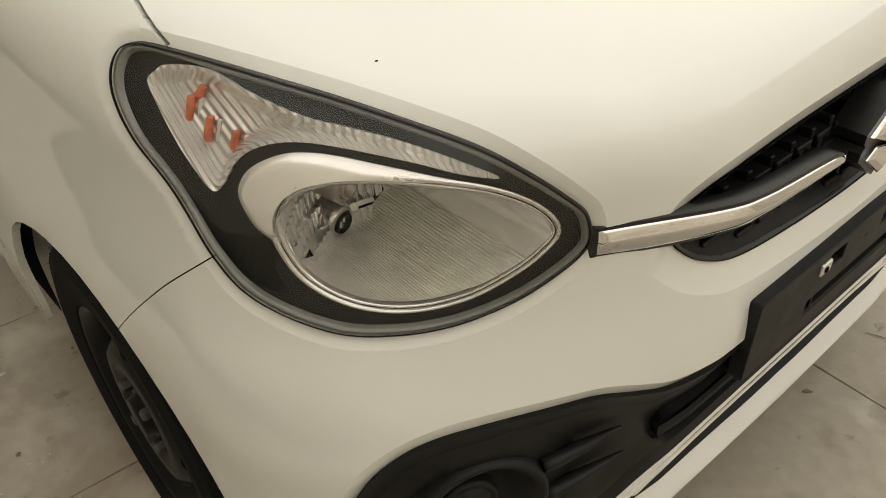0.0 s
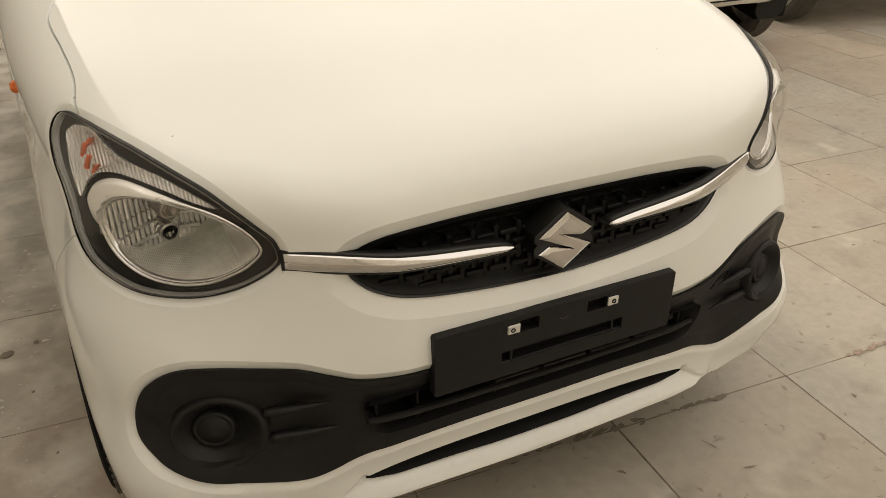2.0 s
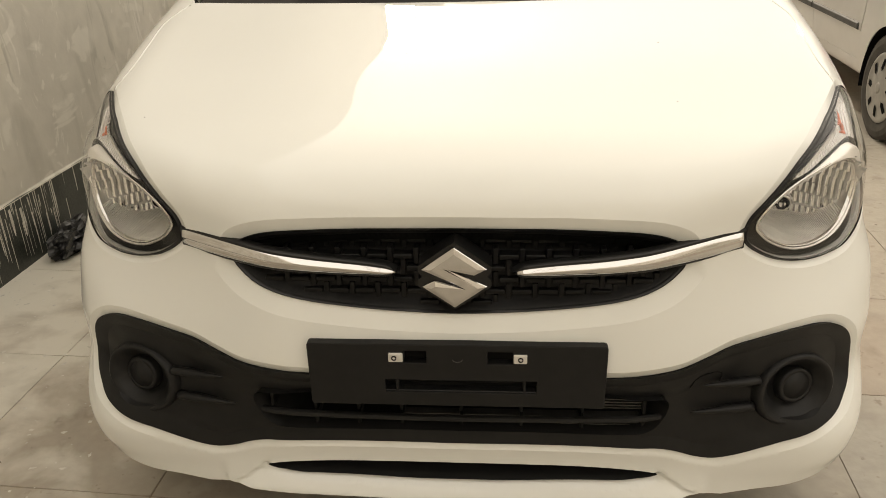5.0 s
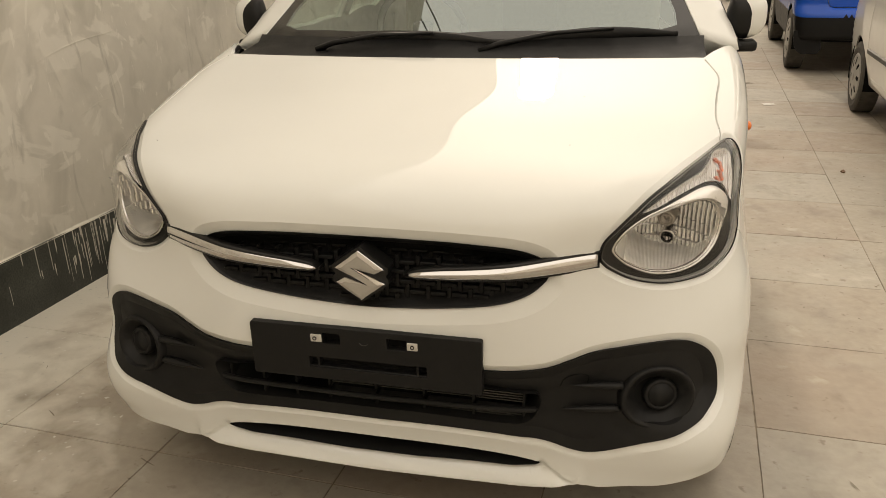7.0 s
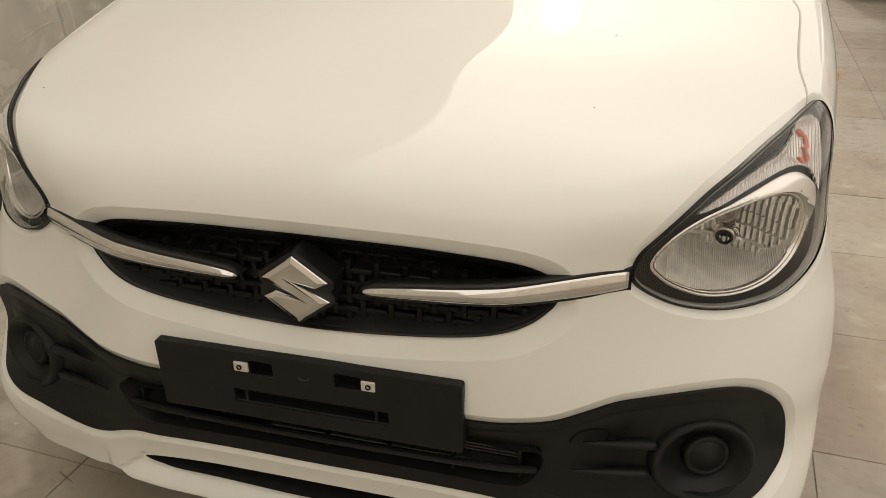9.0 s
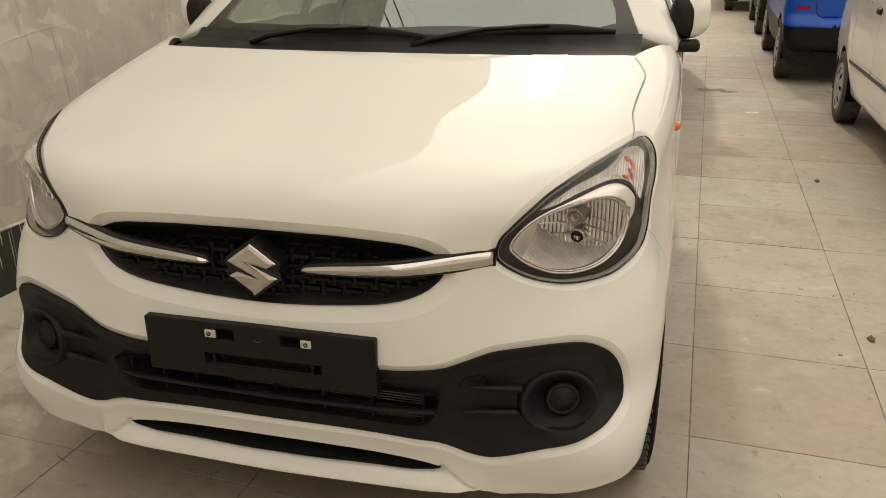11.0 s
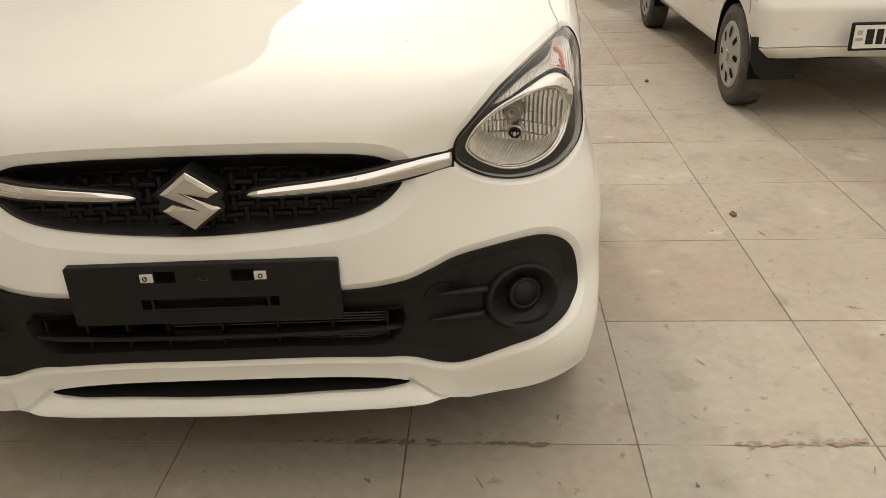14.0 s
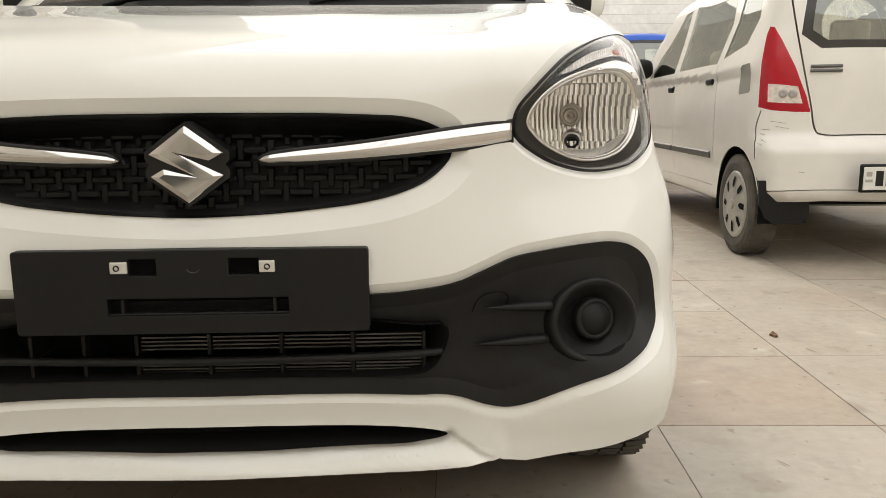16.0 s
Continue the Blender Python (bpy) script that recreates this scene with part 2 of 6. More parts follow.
def inside(q, poly):
    whole = np.zeros(len(q), bool)
    near = np.nonzero(((q >= poly.min(0)) & (q <= poly.max(0))).all(1))[0]
    x, y = q[near, 0], q[near, 1]
    r = np.zeros(len(near), bool)
    a, b = poly, np.roll(poly, -1, axis=0)
    for (x0, y0), (x1, y1) in zip(a, b):
        if y0 != y1:
            r ^= ((y0 > y) != (y1 > y)) & (x < (x1 - x0) * (y - y0) / (y1 - y0) + x0)
    whole[near] = r
    return whole


def away(q, line, closed=True, reach=0.12):
    """The distance of points from a polyline, as far as reach."""
    a = line
    b = np.roll(line, -1, axis=0) if closed else line[1:]
    a = a if closed else line[:-1]
    d = b - a
    dd = np.maximum((d * d).sum(1), 1e-18)
    best = np.full(len(q), reach)
    for s in range(0, len(a), 24):
        sa, sd, sq = a[s:s + 24], d[s:s + 24], dd[s:s + 24]
        lo, hi = np.minimum(sa, sa + sd).min(0) - reach, np.maximum(sa, sa + sd).max(0) + reach
        near = np.nonzero(((q > lo) & (q < hi)).all(1))[0]
        if not len(near):
            continue
        e = q[near][:, None] - sa[None]
        t = np.clip((e * sd[None]).sum(2) / sq[None], 0, 1)
        best[near] = np.minimum(best[near], np.linalg.norm(e - t[:, :, None] * sd[None], axis=2).min(1))
    return best


def bank(x):
    x = np.clip(x, 0, 1)
    return x * x * (3 - 2 * x)


class Shell:
    """A star-shaped skin round a centre, cut into panels along outlines."""

    def __init__(self, skin, centre, facing, far=2.6):
        self.skin, self.c, self.far = skin, np.array(centre, float), far
        f = np.array(facing, float)
        self.f = f / np.linalg.norm(f)
        e = np.cross((0, 0, 1), self.f)
        self.e1 = e / np.linalg.norm(e)
        self.e2 = np.cross(self.f, self.e1)

    def flat(self, p):
        d = np.asarray(p, float) - self.c
        d = d / np.linalg.norm(d, axis=1)[:, None]
        th = np.arccos(np.clip(d @ self.f, -1, 1))
        s = np.maximum(np.sin(th), 1e-9)
        k = np.where(th < 1e-6, 1, th / s)
        return np.c_[k * (d @ self.e1), k * (d @ self.e2)]

    def ways(self, q):
        th = np.linalg.norm(q, axis=1)
        k = np.where(th < 1e-9, 1, np.sin(th) / np.maximum(th, 1e-9))
        return np.cos(th)[:, None] * self.f + k[:, None] * (q[:, :1] * self.e1 + q[:, 1:] * self.e2)

    def reach(self, q):
        w = self.ways(q)
        lo, hi = np.full(len(q), 0.02), np.full(len(q), self.far)
        for _ in range(22):
            m = (lo + hi) / 2
            inn = self.skin(self.c + w * m[:, None]) < 0
            lo, hi = np.where(inn, m, lo), np.where(inn, hi, m)
        return lo

    def place(self, q, sink=0.0):
        return self.c + self.ways(q) * (self.reach(q) - sink)[:, None]

    def cut(self, domain, regions, seams=(), step=0.014, rims=(), dense=(), along=()):
        """regions: name -> closed outline, first come first served; seams: (open line, half width)."""
        from mathutils.geometry import delaunay_2d_cdt
        self.regions = dict(regions)
        lo, hi = domain.min(0), domain.max(0)
        gx, gy = np.meshgrid(np.arange(lo[0], hi[0], step), np.arange(lo[1], hi[1], step * 0.866))
        gx = gx + (np.arange(gx.shape[0]) % 2)[:, None] * step / 2
        grid = np.c_[gx.ravel(), gy.ravel()]
        lines = [(domain, True)] + [(p, True) for p in regions.values()]
        strips = []
        for line, w in seams:
            d = np.gradient(line, axis=0)
            d /= np.maximum(np.linalg.norm(d, axis=1), 1e-9)[:, None]
            nrm = np.c_[-d[:, 1], d[:, 0]] * w
            s = np.concatenate([line + nrm, (line - nrm)[::-1]])
            strips.append(s)
            lines.append((s, True))
        extra = []
        for name, offs in rims:
            p = regions[name]
            d = np.gradient(np.concatenate([p[-1:], p, p[:1]]), axis=0)[1:-1]
            d /= np.maximum(np.linalg.norm(d, axis=1), 1e-9)[:, None]
            nrm = np.c_[-d[:, 1], d[:, 0]]
            for o in offs:
                extra.append(p + nrm * o)
        for line in along:
            d = np.gradient(line, axis=0)
            d /= np.maximum(np.linalg.norm(d, axis=1), 1e-9)[:, None]
            nrm = np.c_[-d[:, 1], d[:, 0]]
            extra += [line + nrm * o for o in (-0.020, -0.017, -0.0145, -0.007, -0.0015, 0.0015, 0.0145, 0.017, 0.020)]
        for poly, s2 in dense:
            l2, h2 = poly.min(0), poly.max(0)
            ax, ay = np.meshgrid(np.arange(l2[0], h2[0], s2), np.arange(l2[1], h2[1], s2))
            k = np.c_[ax.ravel(), ay.ravel()]
            extra.append(k[inside(k, poly)])
            grid = grid[~inside(grid, poly)]
        keep = inside(grid, domain)
        grid = grid[keep]
        near = np.full(len(grid), 1e9)
        for p, c in lines:
            near = np.minimum(near, away(grid, p, c, step))
        grid = grid[near > step * 0.45]
        for x in extra:
            nx = np.full(len(x), 1e9)
            for p, c in lines:
                nx = np.minimum(nx, away(x, p, c, step))
            x = x[(nx > step * 0.12) & inside(x, domain)]
            grid = np.concatenate([grid, x])
        pts, edges = [grid], []
        k = len(grid)
        for p, c in lines:
            pts.append(p)
            edges += [(k + i, k + (i + 1) % len(p)) for i in range(len(p) if c else len(p) - 1)]
            k += len(p)
        pts = np.concatenate(pts)
        vs, _, fs, *_ = delaunay_2d_cdt([Vector(p) for p in pts.tolist()], edges, [], 0, 1e-6)
        self.q = np.array([(v.x, v.y) for v in vs])
        tri = np.array([f for f in fs if len(f) == 3])
        mid = self.q[tri].mean(1)
        tag = np.full(len(tri), -1)
        names = list(regions) + ["body"]
        dom = inside(mid, domain)
        gap = np.zeros(len(tri), bool)
        for s in strips:
            gap |= inside(mid, s)
        for i, nm in enumerate(regions):
            tag[(tag < 0) & inside(mid, regions[nm])] = i
        tag[(tag < 0)] = len(names) - 1
        tag[~dom | gap] = -2
        self.tri = {nm: tri[tag == i] for i, nm in enumerate(names)}
        self.r = self.reach(self.q)
        self.w = self.ways(self.q)
        self.p0 = self.c + self.w * self.r[:, None]

    def gap(self, name):
        """How far each point lies from the outline of a region, in metres."""
        return away(self.q, self.regions[name]) * self.r

    def panel(self, name, choose=None, sink=None, flange=0.012, crisp=0.0):
        """The mesh of a panel. sink: depth under the skin at each point; flange: how far its rim turns in."""
        tri = np.concatenate([self.tri[k] for k in name.split()])
        if choose is not None:
            tri = tri[choose(self.q[tri].mean(1))]
        used, inv = np.unique(tri, return_inverse=True)
        tri = inv.reshape(-1, 3)
        s = np.zeros(len(self.q)) if sink is None else sink
        v = self.c + self.w[used] * (self.r[used] - s[used])[:, None]
        e = np.concatenate([tri[:, [0, 1]], tri[:, [1, 2]], tri[:, [2, 0]]])
        key = np.sort(e, axis=1)
        _, first, count = np.unique(key, axis=0, return_index=True, return_counts=True)
        rim = e[first[count == 1]]
        faces = tri.tolist()
        # orient outward
        a, b, c = v[tri[:, 0]], v[tri[:, 1]], v[tri[:, 2]]
        if ((np.cross(b - a, c - a) * self.w[used][tri[:, 0]]).sum(1)).mean() < 0:
            faces = [f[::-1] for f in faces]
            rim = rim[:, ::-1]
        if flange:
            ids = np.unique(rim)
            base = len(v)
            where = {int(i): base + k for k, i in enumerate(ids)}
            low = v[ids] - self.w[used][ids] * flange
            v = np.concatenate([v, low])
            faces += [[int(y), int(x), where[int(x)], where[int(y)]] for x, y in rim]
        me = mesh_of(name.split()[0], v, faces)
        folds = set()
        if crisp:
            fn = np.cross(v[tri[:, 1]] - v[tri[:, 0]], v[tri[:, 2]] - v[tri[:, 0]])
            fn /= np.maximum(np.linalg.norm(fn, axis=1), 1e-12)[:, None]
            owner = np.tile(np.arange(len(tri)), 3)
            order = np.lexsort((key[:, 1], key[:, 0]))
            ks, ow = key[order], owner[order]
            same = np.nonzero((ks[1:] == ks[:-1]).all(1))[0]
            bent = (fn[ow[same]] * fn[ow[same + 1]]).sum(1) < math.cos(radians(crisp))
            high = v[ks[same][:, 0], 2] > 0.335
            folds = {(int(a), int(b)) for a, b in ks[same[bent & high]]}
        if flange:
            sharp = {(min(int(x), int(y)), max(int(x), int(y))) for x, y in rim}
            at = me.attributes.new("sharp_edge", "BOOLEAN", "EDGE")
            for i, ed in enumerate(me.edges):
                k = (min(ed.vertices), max(ed.vertices))
                if k in sharp or k in folds:
                    at.data[i].value = True
        return me

# ---- the ground, and the yard's walls, which lie 3 degrees off the car ----
TURN = radians(-3.1)


def yard(x, y, z=0.0):
    """From the yard's own axes, along the tile joints, to the world."""
    return Vector((x * math.cos(TURN) - y * math.sin(TURN), x * math.sin(TURN) + y * math.cos(TURN), z))


YARD = Matrix.Rotation(TURN, 4, "Z")
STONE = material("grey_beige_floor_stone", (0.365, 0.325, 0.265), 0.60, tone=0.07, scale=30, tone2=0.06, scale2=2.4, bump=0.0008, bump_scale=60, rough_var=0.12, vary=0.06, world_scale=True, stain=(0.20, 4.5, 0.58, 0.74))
GROUT = material("dirty_joint_mortar", (0.215, 0.175, 0.13), 0.9, tone=0.35, scale=30, tone2=0.45, scale2=2)
CEMENT = material("bare_cement_plaster", (0.58, 0.55, 0.485), 0.8, tone=0.06, scale=9, tone2=0.16, scale2=0.9, bump=0.002, bump_scale=18)


def mottle(m, layers):
    """Lays stains or smears over a surface: (colour, strength, noise scale, distortion, from, to, stretch)."""
    n, l = m.node_tree.nodes, m.node_tree.links
    at = n["Principled BSDF"].inputs["Base Color"]
    where = n.new("ShaderNodeNewGeometry").outputs["Position"]
    for k, (tint, strength, scale, distort, f0, f1, stretch) in enumerate(layers):
        mp, ns, rg, mx = (n.new("ShaderNode" + q) for q in ("Mapping", "TexNoise", "MapRange", "Mix"))
        mp.inputs["Scale"].default_value = stretch
        mp.inputs["Location"].default_value = (3.7 * k, 1.9 * k, 5.3 * k)
        l.new(where, mp.inputs["Vector"]), l.new(mp.outputs[0], ns.inputs["Vector"])
        ns.inputs["Scale"].default_value, ns.inputs["Detail"].default_value, ns.inputs["Distortion"].default_value = scale, 7.0, distort
        rg.inputs[1].default_value, rg.inputs[2].default_value, rg.inputs[4].default_value = f0, f1, strength
        l.new(ns.outputs["Fac"], rg.inputs[0])
        mx.data_type = "RGBA"
        mx.inputs["B"].default_value = (*tint, 1)
        l.new(rg.outputs[0], mx.inputs["Factor"])
        if at.is_linked:
            l.new(at.links[0].from_socket, mx.inputs["A"])
        else:
            mx.inputs["A"].default_value = at.default_value
        l.new(mx.outputs["Result"], at)


mottle(CEMENT, [((0.36, 0.34, 0.29), 0.55, 2.2, 1.6, 0.52, 0.68, (1, 1.5, 0.7)), ((0.70, 0.67, 0.60), 0.6, 2.6, 2.2, 0.55, 0.60, (1, 0.8, 1.3)),
                ((0.30, 0.285, 0.24), 0.5, 7.0, 1.0, 0.62, 0.72, (1, 1.6, 0.45)), ((0.74, 0.71, 0.64), 0.5, 6.0, 2.5, 0.62, 0.66, (1, 1.4, 0.6))])
mottle(STONE, [((0.21, 0.175, 0.13), 0.5, 8.0, 0.3, 0.60, 0.74, (1, 1, 1)), ((0.43, 0.395, 0.33), 0.45, 3.0, 0.4, 0.52, 0.70, (1, 1, 1)),
               ((0.17, 0.135, 0.10), 0.6, 30.0, 0.3, 0.64, 0.72, (1, 1, 1)), ((0.37, 0.28, 0.215), 0.5, 1.1, 0.3, 0.50, 0.68, (1, 1, 1))])

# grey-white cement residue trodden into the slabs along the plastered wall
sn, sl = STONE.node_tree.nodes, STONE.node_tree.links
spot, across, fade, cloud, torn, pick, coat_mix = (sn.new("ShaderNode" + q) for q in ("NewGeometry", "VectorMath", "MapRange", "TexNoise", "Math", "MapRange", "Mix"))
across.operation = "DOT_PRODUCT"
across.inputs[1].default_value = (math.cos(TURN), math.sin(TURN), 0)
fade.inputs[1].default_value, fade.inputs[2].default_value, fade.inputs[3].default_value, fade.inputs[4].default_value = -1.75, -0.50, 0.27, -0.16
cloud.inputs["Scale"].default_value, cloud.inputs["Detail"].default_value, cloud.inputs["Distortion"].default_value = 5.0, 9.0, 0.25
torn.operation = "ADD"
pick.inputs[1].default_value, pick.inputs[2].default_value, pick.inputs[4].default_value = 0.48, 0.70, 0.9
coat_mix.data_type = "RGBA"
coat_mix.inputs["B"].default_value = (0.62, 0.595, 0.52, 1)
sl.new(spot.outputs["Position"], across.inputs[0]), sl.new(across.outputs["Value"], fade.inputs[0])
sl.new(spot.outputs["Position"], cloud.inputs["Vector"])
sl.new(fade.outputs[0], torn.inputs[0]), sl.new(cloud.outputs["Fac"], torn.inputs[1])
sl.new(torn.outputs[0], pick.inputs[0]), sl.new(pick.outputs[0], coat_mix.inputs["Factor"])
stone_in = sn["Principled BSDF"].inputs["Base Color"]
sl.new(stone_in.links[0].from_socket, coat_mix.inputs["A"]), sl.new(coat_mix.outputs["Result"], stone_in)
GRANITE = material("black_granite_skirting", (0.032, 0.036, 0.031), 0.3, tone=0.5, scale=160, tone2=0.4, scale2=6)
DRIP = material("dried_white_paint_drip", (0.55, 0.53, 0.48), 0.8, tone=0.2, scale=50)
WHITEWASH = material("whitewashed_block_wall", (0.74, 0.74, 0.72), 0.85, tone=0.06, scale=6, tone2=0.1, scale2=1, bump=0.002, bump_scale=40)

bm = bmesh.new()
box(bm, -400, 400, -400, 400, -0.3, -0.0026)
floor = tagged(part("floor", bm, GROUT), "grey-beige stone slab floor with dark dirty joints", "floor", kind="structure")

WALL_X = -1.80
bm = bmesh.new()
box(bm, WALL_X - 0.25, WALL_X, -14, 30, -0.01, 5.2, YARD)
wall_west = tagged(part("wall_west", bm, CEMENT), "tall bare grey cement plaster wall with trowel marks", "wall", kind="structure")
bm = bmesh.new()
box(bm, -6, 16, 30, 30.25, -0.01, 8.5, YARD)
wall_north = tagged(part("wall_north", bm, WHITEWASH), "whitewashed block wall closing the far end", "wall", kind="structure")

# ---- the white hatchback: skin of its front end ----
ZF = (0.16, 0.24, 0.30, 0.36, 0.44, 0.52, 0.58, 0.64, 0.72, 0.80, 0.90, 1.05)
YF = (0.033, 0.037, 0.040, 0.026, 0.010, 0.004, 0.009, 0.017, 0.026, 0.031, 0.028, 0.102)
ZM = (0.20, 0.35, 0.45, 0.55, 0.70, 0.80, 0.95)
MF = (0.276, 0.14, 0.43, 0.46, 0.68, 0.586, 0.48)
YT = (-0.10, 0.0, 0.05, 0.10, 0.20, 0.30, 0.45, 0.65, 0.85, 1.05)
ZT = (0.70, 0.80, 0.848, 0.878, 0.910, 0.932, 0.9635, 0.998, 1.0345, 1.075)
YQ, HQ = (0.0, 0.2, 0.4, 0.85, 1.1), (-0.01, 0.01, 0.01, -0.002, 0.0)
ZS, WS = (0.20, 0.35, 0.50, 0.62, 0.71, 0.80, 0.95, 1.10), (0.09, 0.076, 0.072, 0.088, 0.14, 0.18, 0.17, 0.17)


def front_skin(p):
    a, y, z = np.sqrt(p[:, 0] ** 2 + 1e-6), p[:, 1], p[:, 2]
    nose = spline(z, ZF, YF) + spline(z, ZM, MF) * np.maximum(a - 0.3, 0) ** 1.5 - y
    side = a - (0.838 - spline(z, ZS, WS) * np.exp(-np.maximum(y, -0.3) / 0.45) - 0.25 * np.maximum(z - 0.9, 0) ** 1.5 - 0.05 * np.maximum(0.4 - z, 0))
    top = z - (spline(y, YT, ZT) - spline(y, YQ, HQ) * (a / 0.7) ** 2.5)
    return smax(smax(nose, side, 0.10 + 0.06 * bank((0.66 - z) / 0.10)), top, 0.06 + 0.074 * np.clip((a - 0.45) / 0.2, 0, 1))


nose = Shell(front_skin, (0, 0.75, 0.50), (0, -1, 0.35))
S3 = 0.006


def skin_y(x, z):
    """The front of the skin at a place seen straight from ahead."""
    lo, hi = -0.3, 0.7
    for _ in range(28):
        m = (lo + hi) / 2
        lo, hi = (m, hi) if front_skin(np.array([[x, m, z]]))[0] > 0 else (lo, m)
    return lo


def outline(text, two=False, step=S3):
    p = triples(text)
    return flow(nose.flat(both(p) if two else p), step)


HEAD = triples("0.476,0.077,0.757 0.482,0.081,0.788 0.510,0.083,0.818 0.545,0.092,0.850 0.580,0.118,0.879 0.606,0.165,0.893 0.633,0.238,0.902 "
               "0.657,0.287,0.909 0.682,0.335,0.916 0.712,0.380,0.925 0.733,0.420,0.927 0.747,0.436,0.914 0.756,0.433,0.880 0.758,0.405,0.842 0.755,0.353,0.808 "
               "0.742,0.308,0.753 0.725,0.270,0.718 0.690,0.205,0.692 0.647,0.165,0.684 0.607,0.140,0.684 0.570,0.121,0.691 0.535,0.104,0.704 "
               "0.504,0.091,0.722 0.484,0.082,0.739")
RXZ = triples("0.494,0,0.764 0.515,0,0.796 0.554,0,0.823 0.607,0,0.840 0.660,0,0.843 0.692,0,0.826 0.704,0,0.791 0.694,0,0.744 0.665,0,0.713 0.620,0,0.699 0.572,0,0.703 0.531,0,0.722 0.506,0,0.742")
CLAD = triples("0,0.006,0.512 0.15,0.005,0.513 0.26,0.003,0.517 0.33,0.005,0.522 0.386,0.018,0.530 0.430,0.030,0.546 0.478,0.042,0.563 0.530,0.060,0.570 "
               "0.600,0.089,0.575 0.650,0.108,0.574 0.690,0.122,0.561 0.717,0.140,0.531 0.734,0.156,0.480 0.734,0.152,0.438 0.712,0.116,0.407 0.672,0.080,0.387 "
               "0.620,0.056,0.366 0.560,0.045,0.346 0.505,0.044,0.328 0.467,0.043,0.322 0.431,0.039,0.329 0.395,0.034,0.343 0.360,0.030,0.350 0.290,0.028,0.352 0,0.028,0.354")
GRILLE = triples("0,0.027,0.790 0.10,0.028,0.789 0.18,0.031,0.787 0.257,0.036,0.782 0.31,0.040,0.777 0.350,0.043,0.768 0.378,0.046,0.752 "
                 "0.384,0.046,0.722 0.366,0.038,0.698 0.340,0.028,0.680 0.300,0.018,0.665 0.25,0.014,0.654 0.18,0.014,0.645 0.10,0.015,0.638 0,0.016,0.634")
LOWER = triples("0,0.007,0.490 0.20,0.008,0.482 0.33,0.009,0.468 0.369,0.014,0.466 0.380,0.017,0.451 0.372,0.020,0.420 0.352,0.022,0.391 0.315,0.022,0.380 0.20,0.021,0.380 0,0.021,0.380")
SLOT = triples("0,0.039,0.301 0.12,0.039,0.301 0.24,0.039,0.299 0.305,0.040,0.295 0.348,0.042,0.2895 0.367,0.043,0.284 0.375,0.0435,0.2785 0.366,0.043,0.273 0.340,0.042,0.2685 0.28,0.040,0.263 0.11,0.039,0.257 0,0.039,0.256")
REFLECTOR = np.array([(x, skin_y(x, z), z) for x, z in zip(0.510 + (RXZ[:, 0] - 0.494) * 1.0, 0.708 + (RXZ[:, 2] - 0.699) * 1.0)])
FOG = (0.611, 0.076, 0.452)

flat_head = flow(nose.flat(HEAD), S3)
flat_clad = flow(nose.flat(both(CLAD)), S3)
flat_grille = flow(nose.flat(both(GRILLE)), S3)
flat_lower = flow(nose.flat(both(LOWER)), S3)
flat_slot = flow(nose.flat(both(SLOT)), S3)
flat_refl = flow(nose.flat(REFLECTOR), S3)
fog_ring = np.array([(FOG[0] + 0.070 * math.cos(t), FOG[1] + 0.028 * math.cos(t), FOG[2] + 0.056 * math.sin(t)) for t in np.arange(0, 2 * math.pi, 0.3)])
flat_fog = flow(nose.flat(fog_ring), S3)


def flip(q):
    return q * (-1, 1)


# outer edge of the front end: bumper's foot, wheel arch, sill, door line, screen line
arch = [(0.80, 0.645 - 0.362 * math.cos(t), 0.240 + 0.362 * math.sin(t)) for t in np.linspace(0.03, math.pi + 0.05, 24)]
edge_right = np.concatenate([triples("0.0,0.036,0.224 0.11,0.036,0.226 0.287,0.036,0.230 0.413,0.044,0.233 0.444,0.049,0.232 0.453,0.050,0.236 0.462,0.051,0.230 0.50,0.057,0.224 "
                                     "0.563,0.068,0.232 0.660,0.110,0.245 0.74,0.20,0.262 0.762,0.245,0.264"), arch[1:-1],
                             triples("0.815,1.03,0.22 0.825,1.20,0.22 0.835,1.20,0.5 0.835,1.20,0.85 0.80,1.16,0.985 0.745,1.06,1.010 0.715,0.98,1.02 0.690,0.90,1.025 0.678,0.845,1.027 "
                                     "0.55,0.838,1.027 0.35,0.832,1.028 0.15,0.83,1.029 0,0.83,1.029")])
edge = np.concatenate([edge_right, mirrored(edge_right[::-1])[1:-1]])
close = []
for a, b in zip(edge, np.roll(edge, -1, axis=0)):
    k = max(1, int(np.linalg.norm(b - a) / 0.02))
    close += [a + (b - a) * i / k for i in range(k)]
dom = nose.flat(np.array(close))
fine = []
for a, b in zip(dom, np.roll(dom, -1, axis=0)):
    k = max(1, int(np.linalg.norm(b - a) / 0.012))
    fine += [a + (b - a) * i / k for i in range(k)]
dom = np.array(fine)

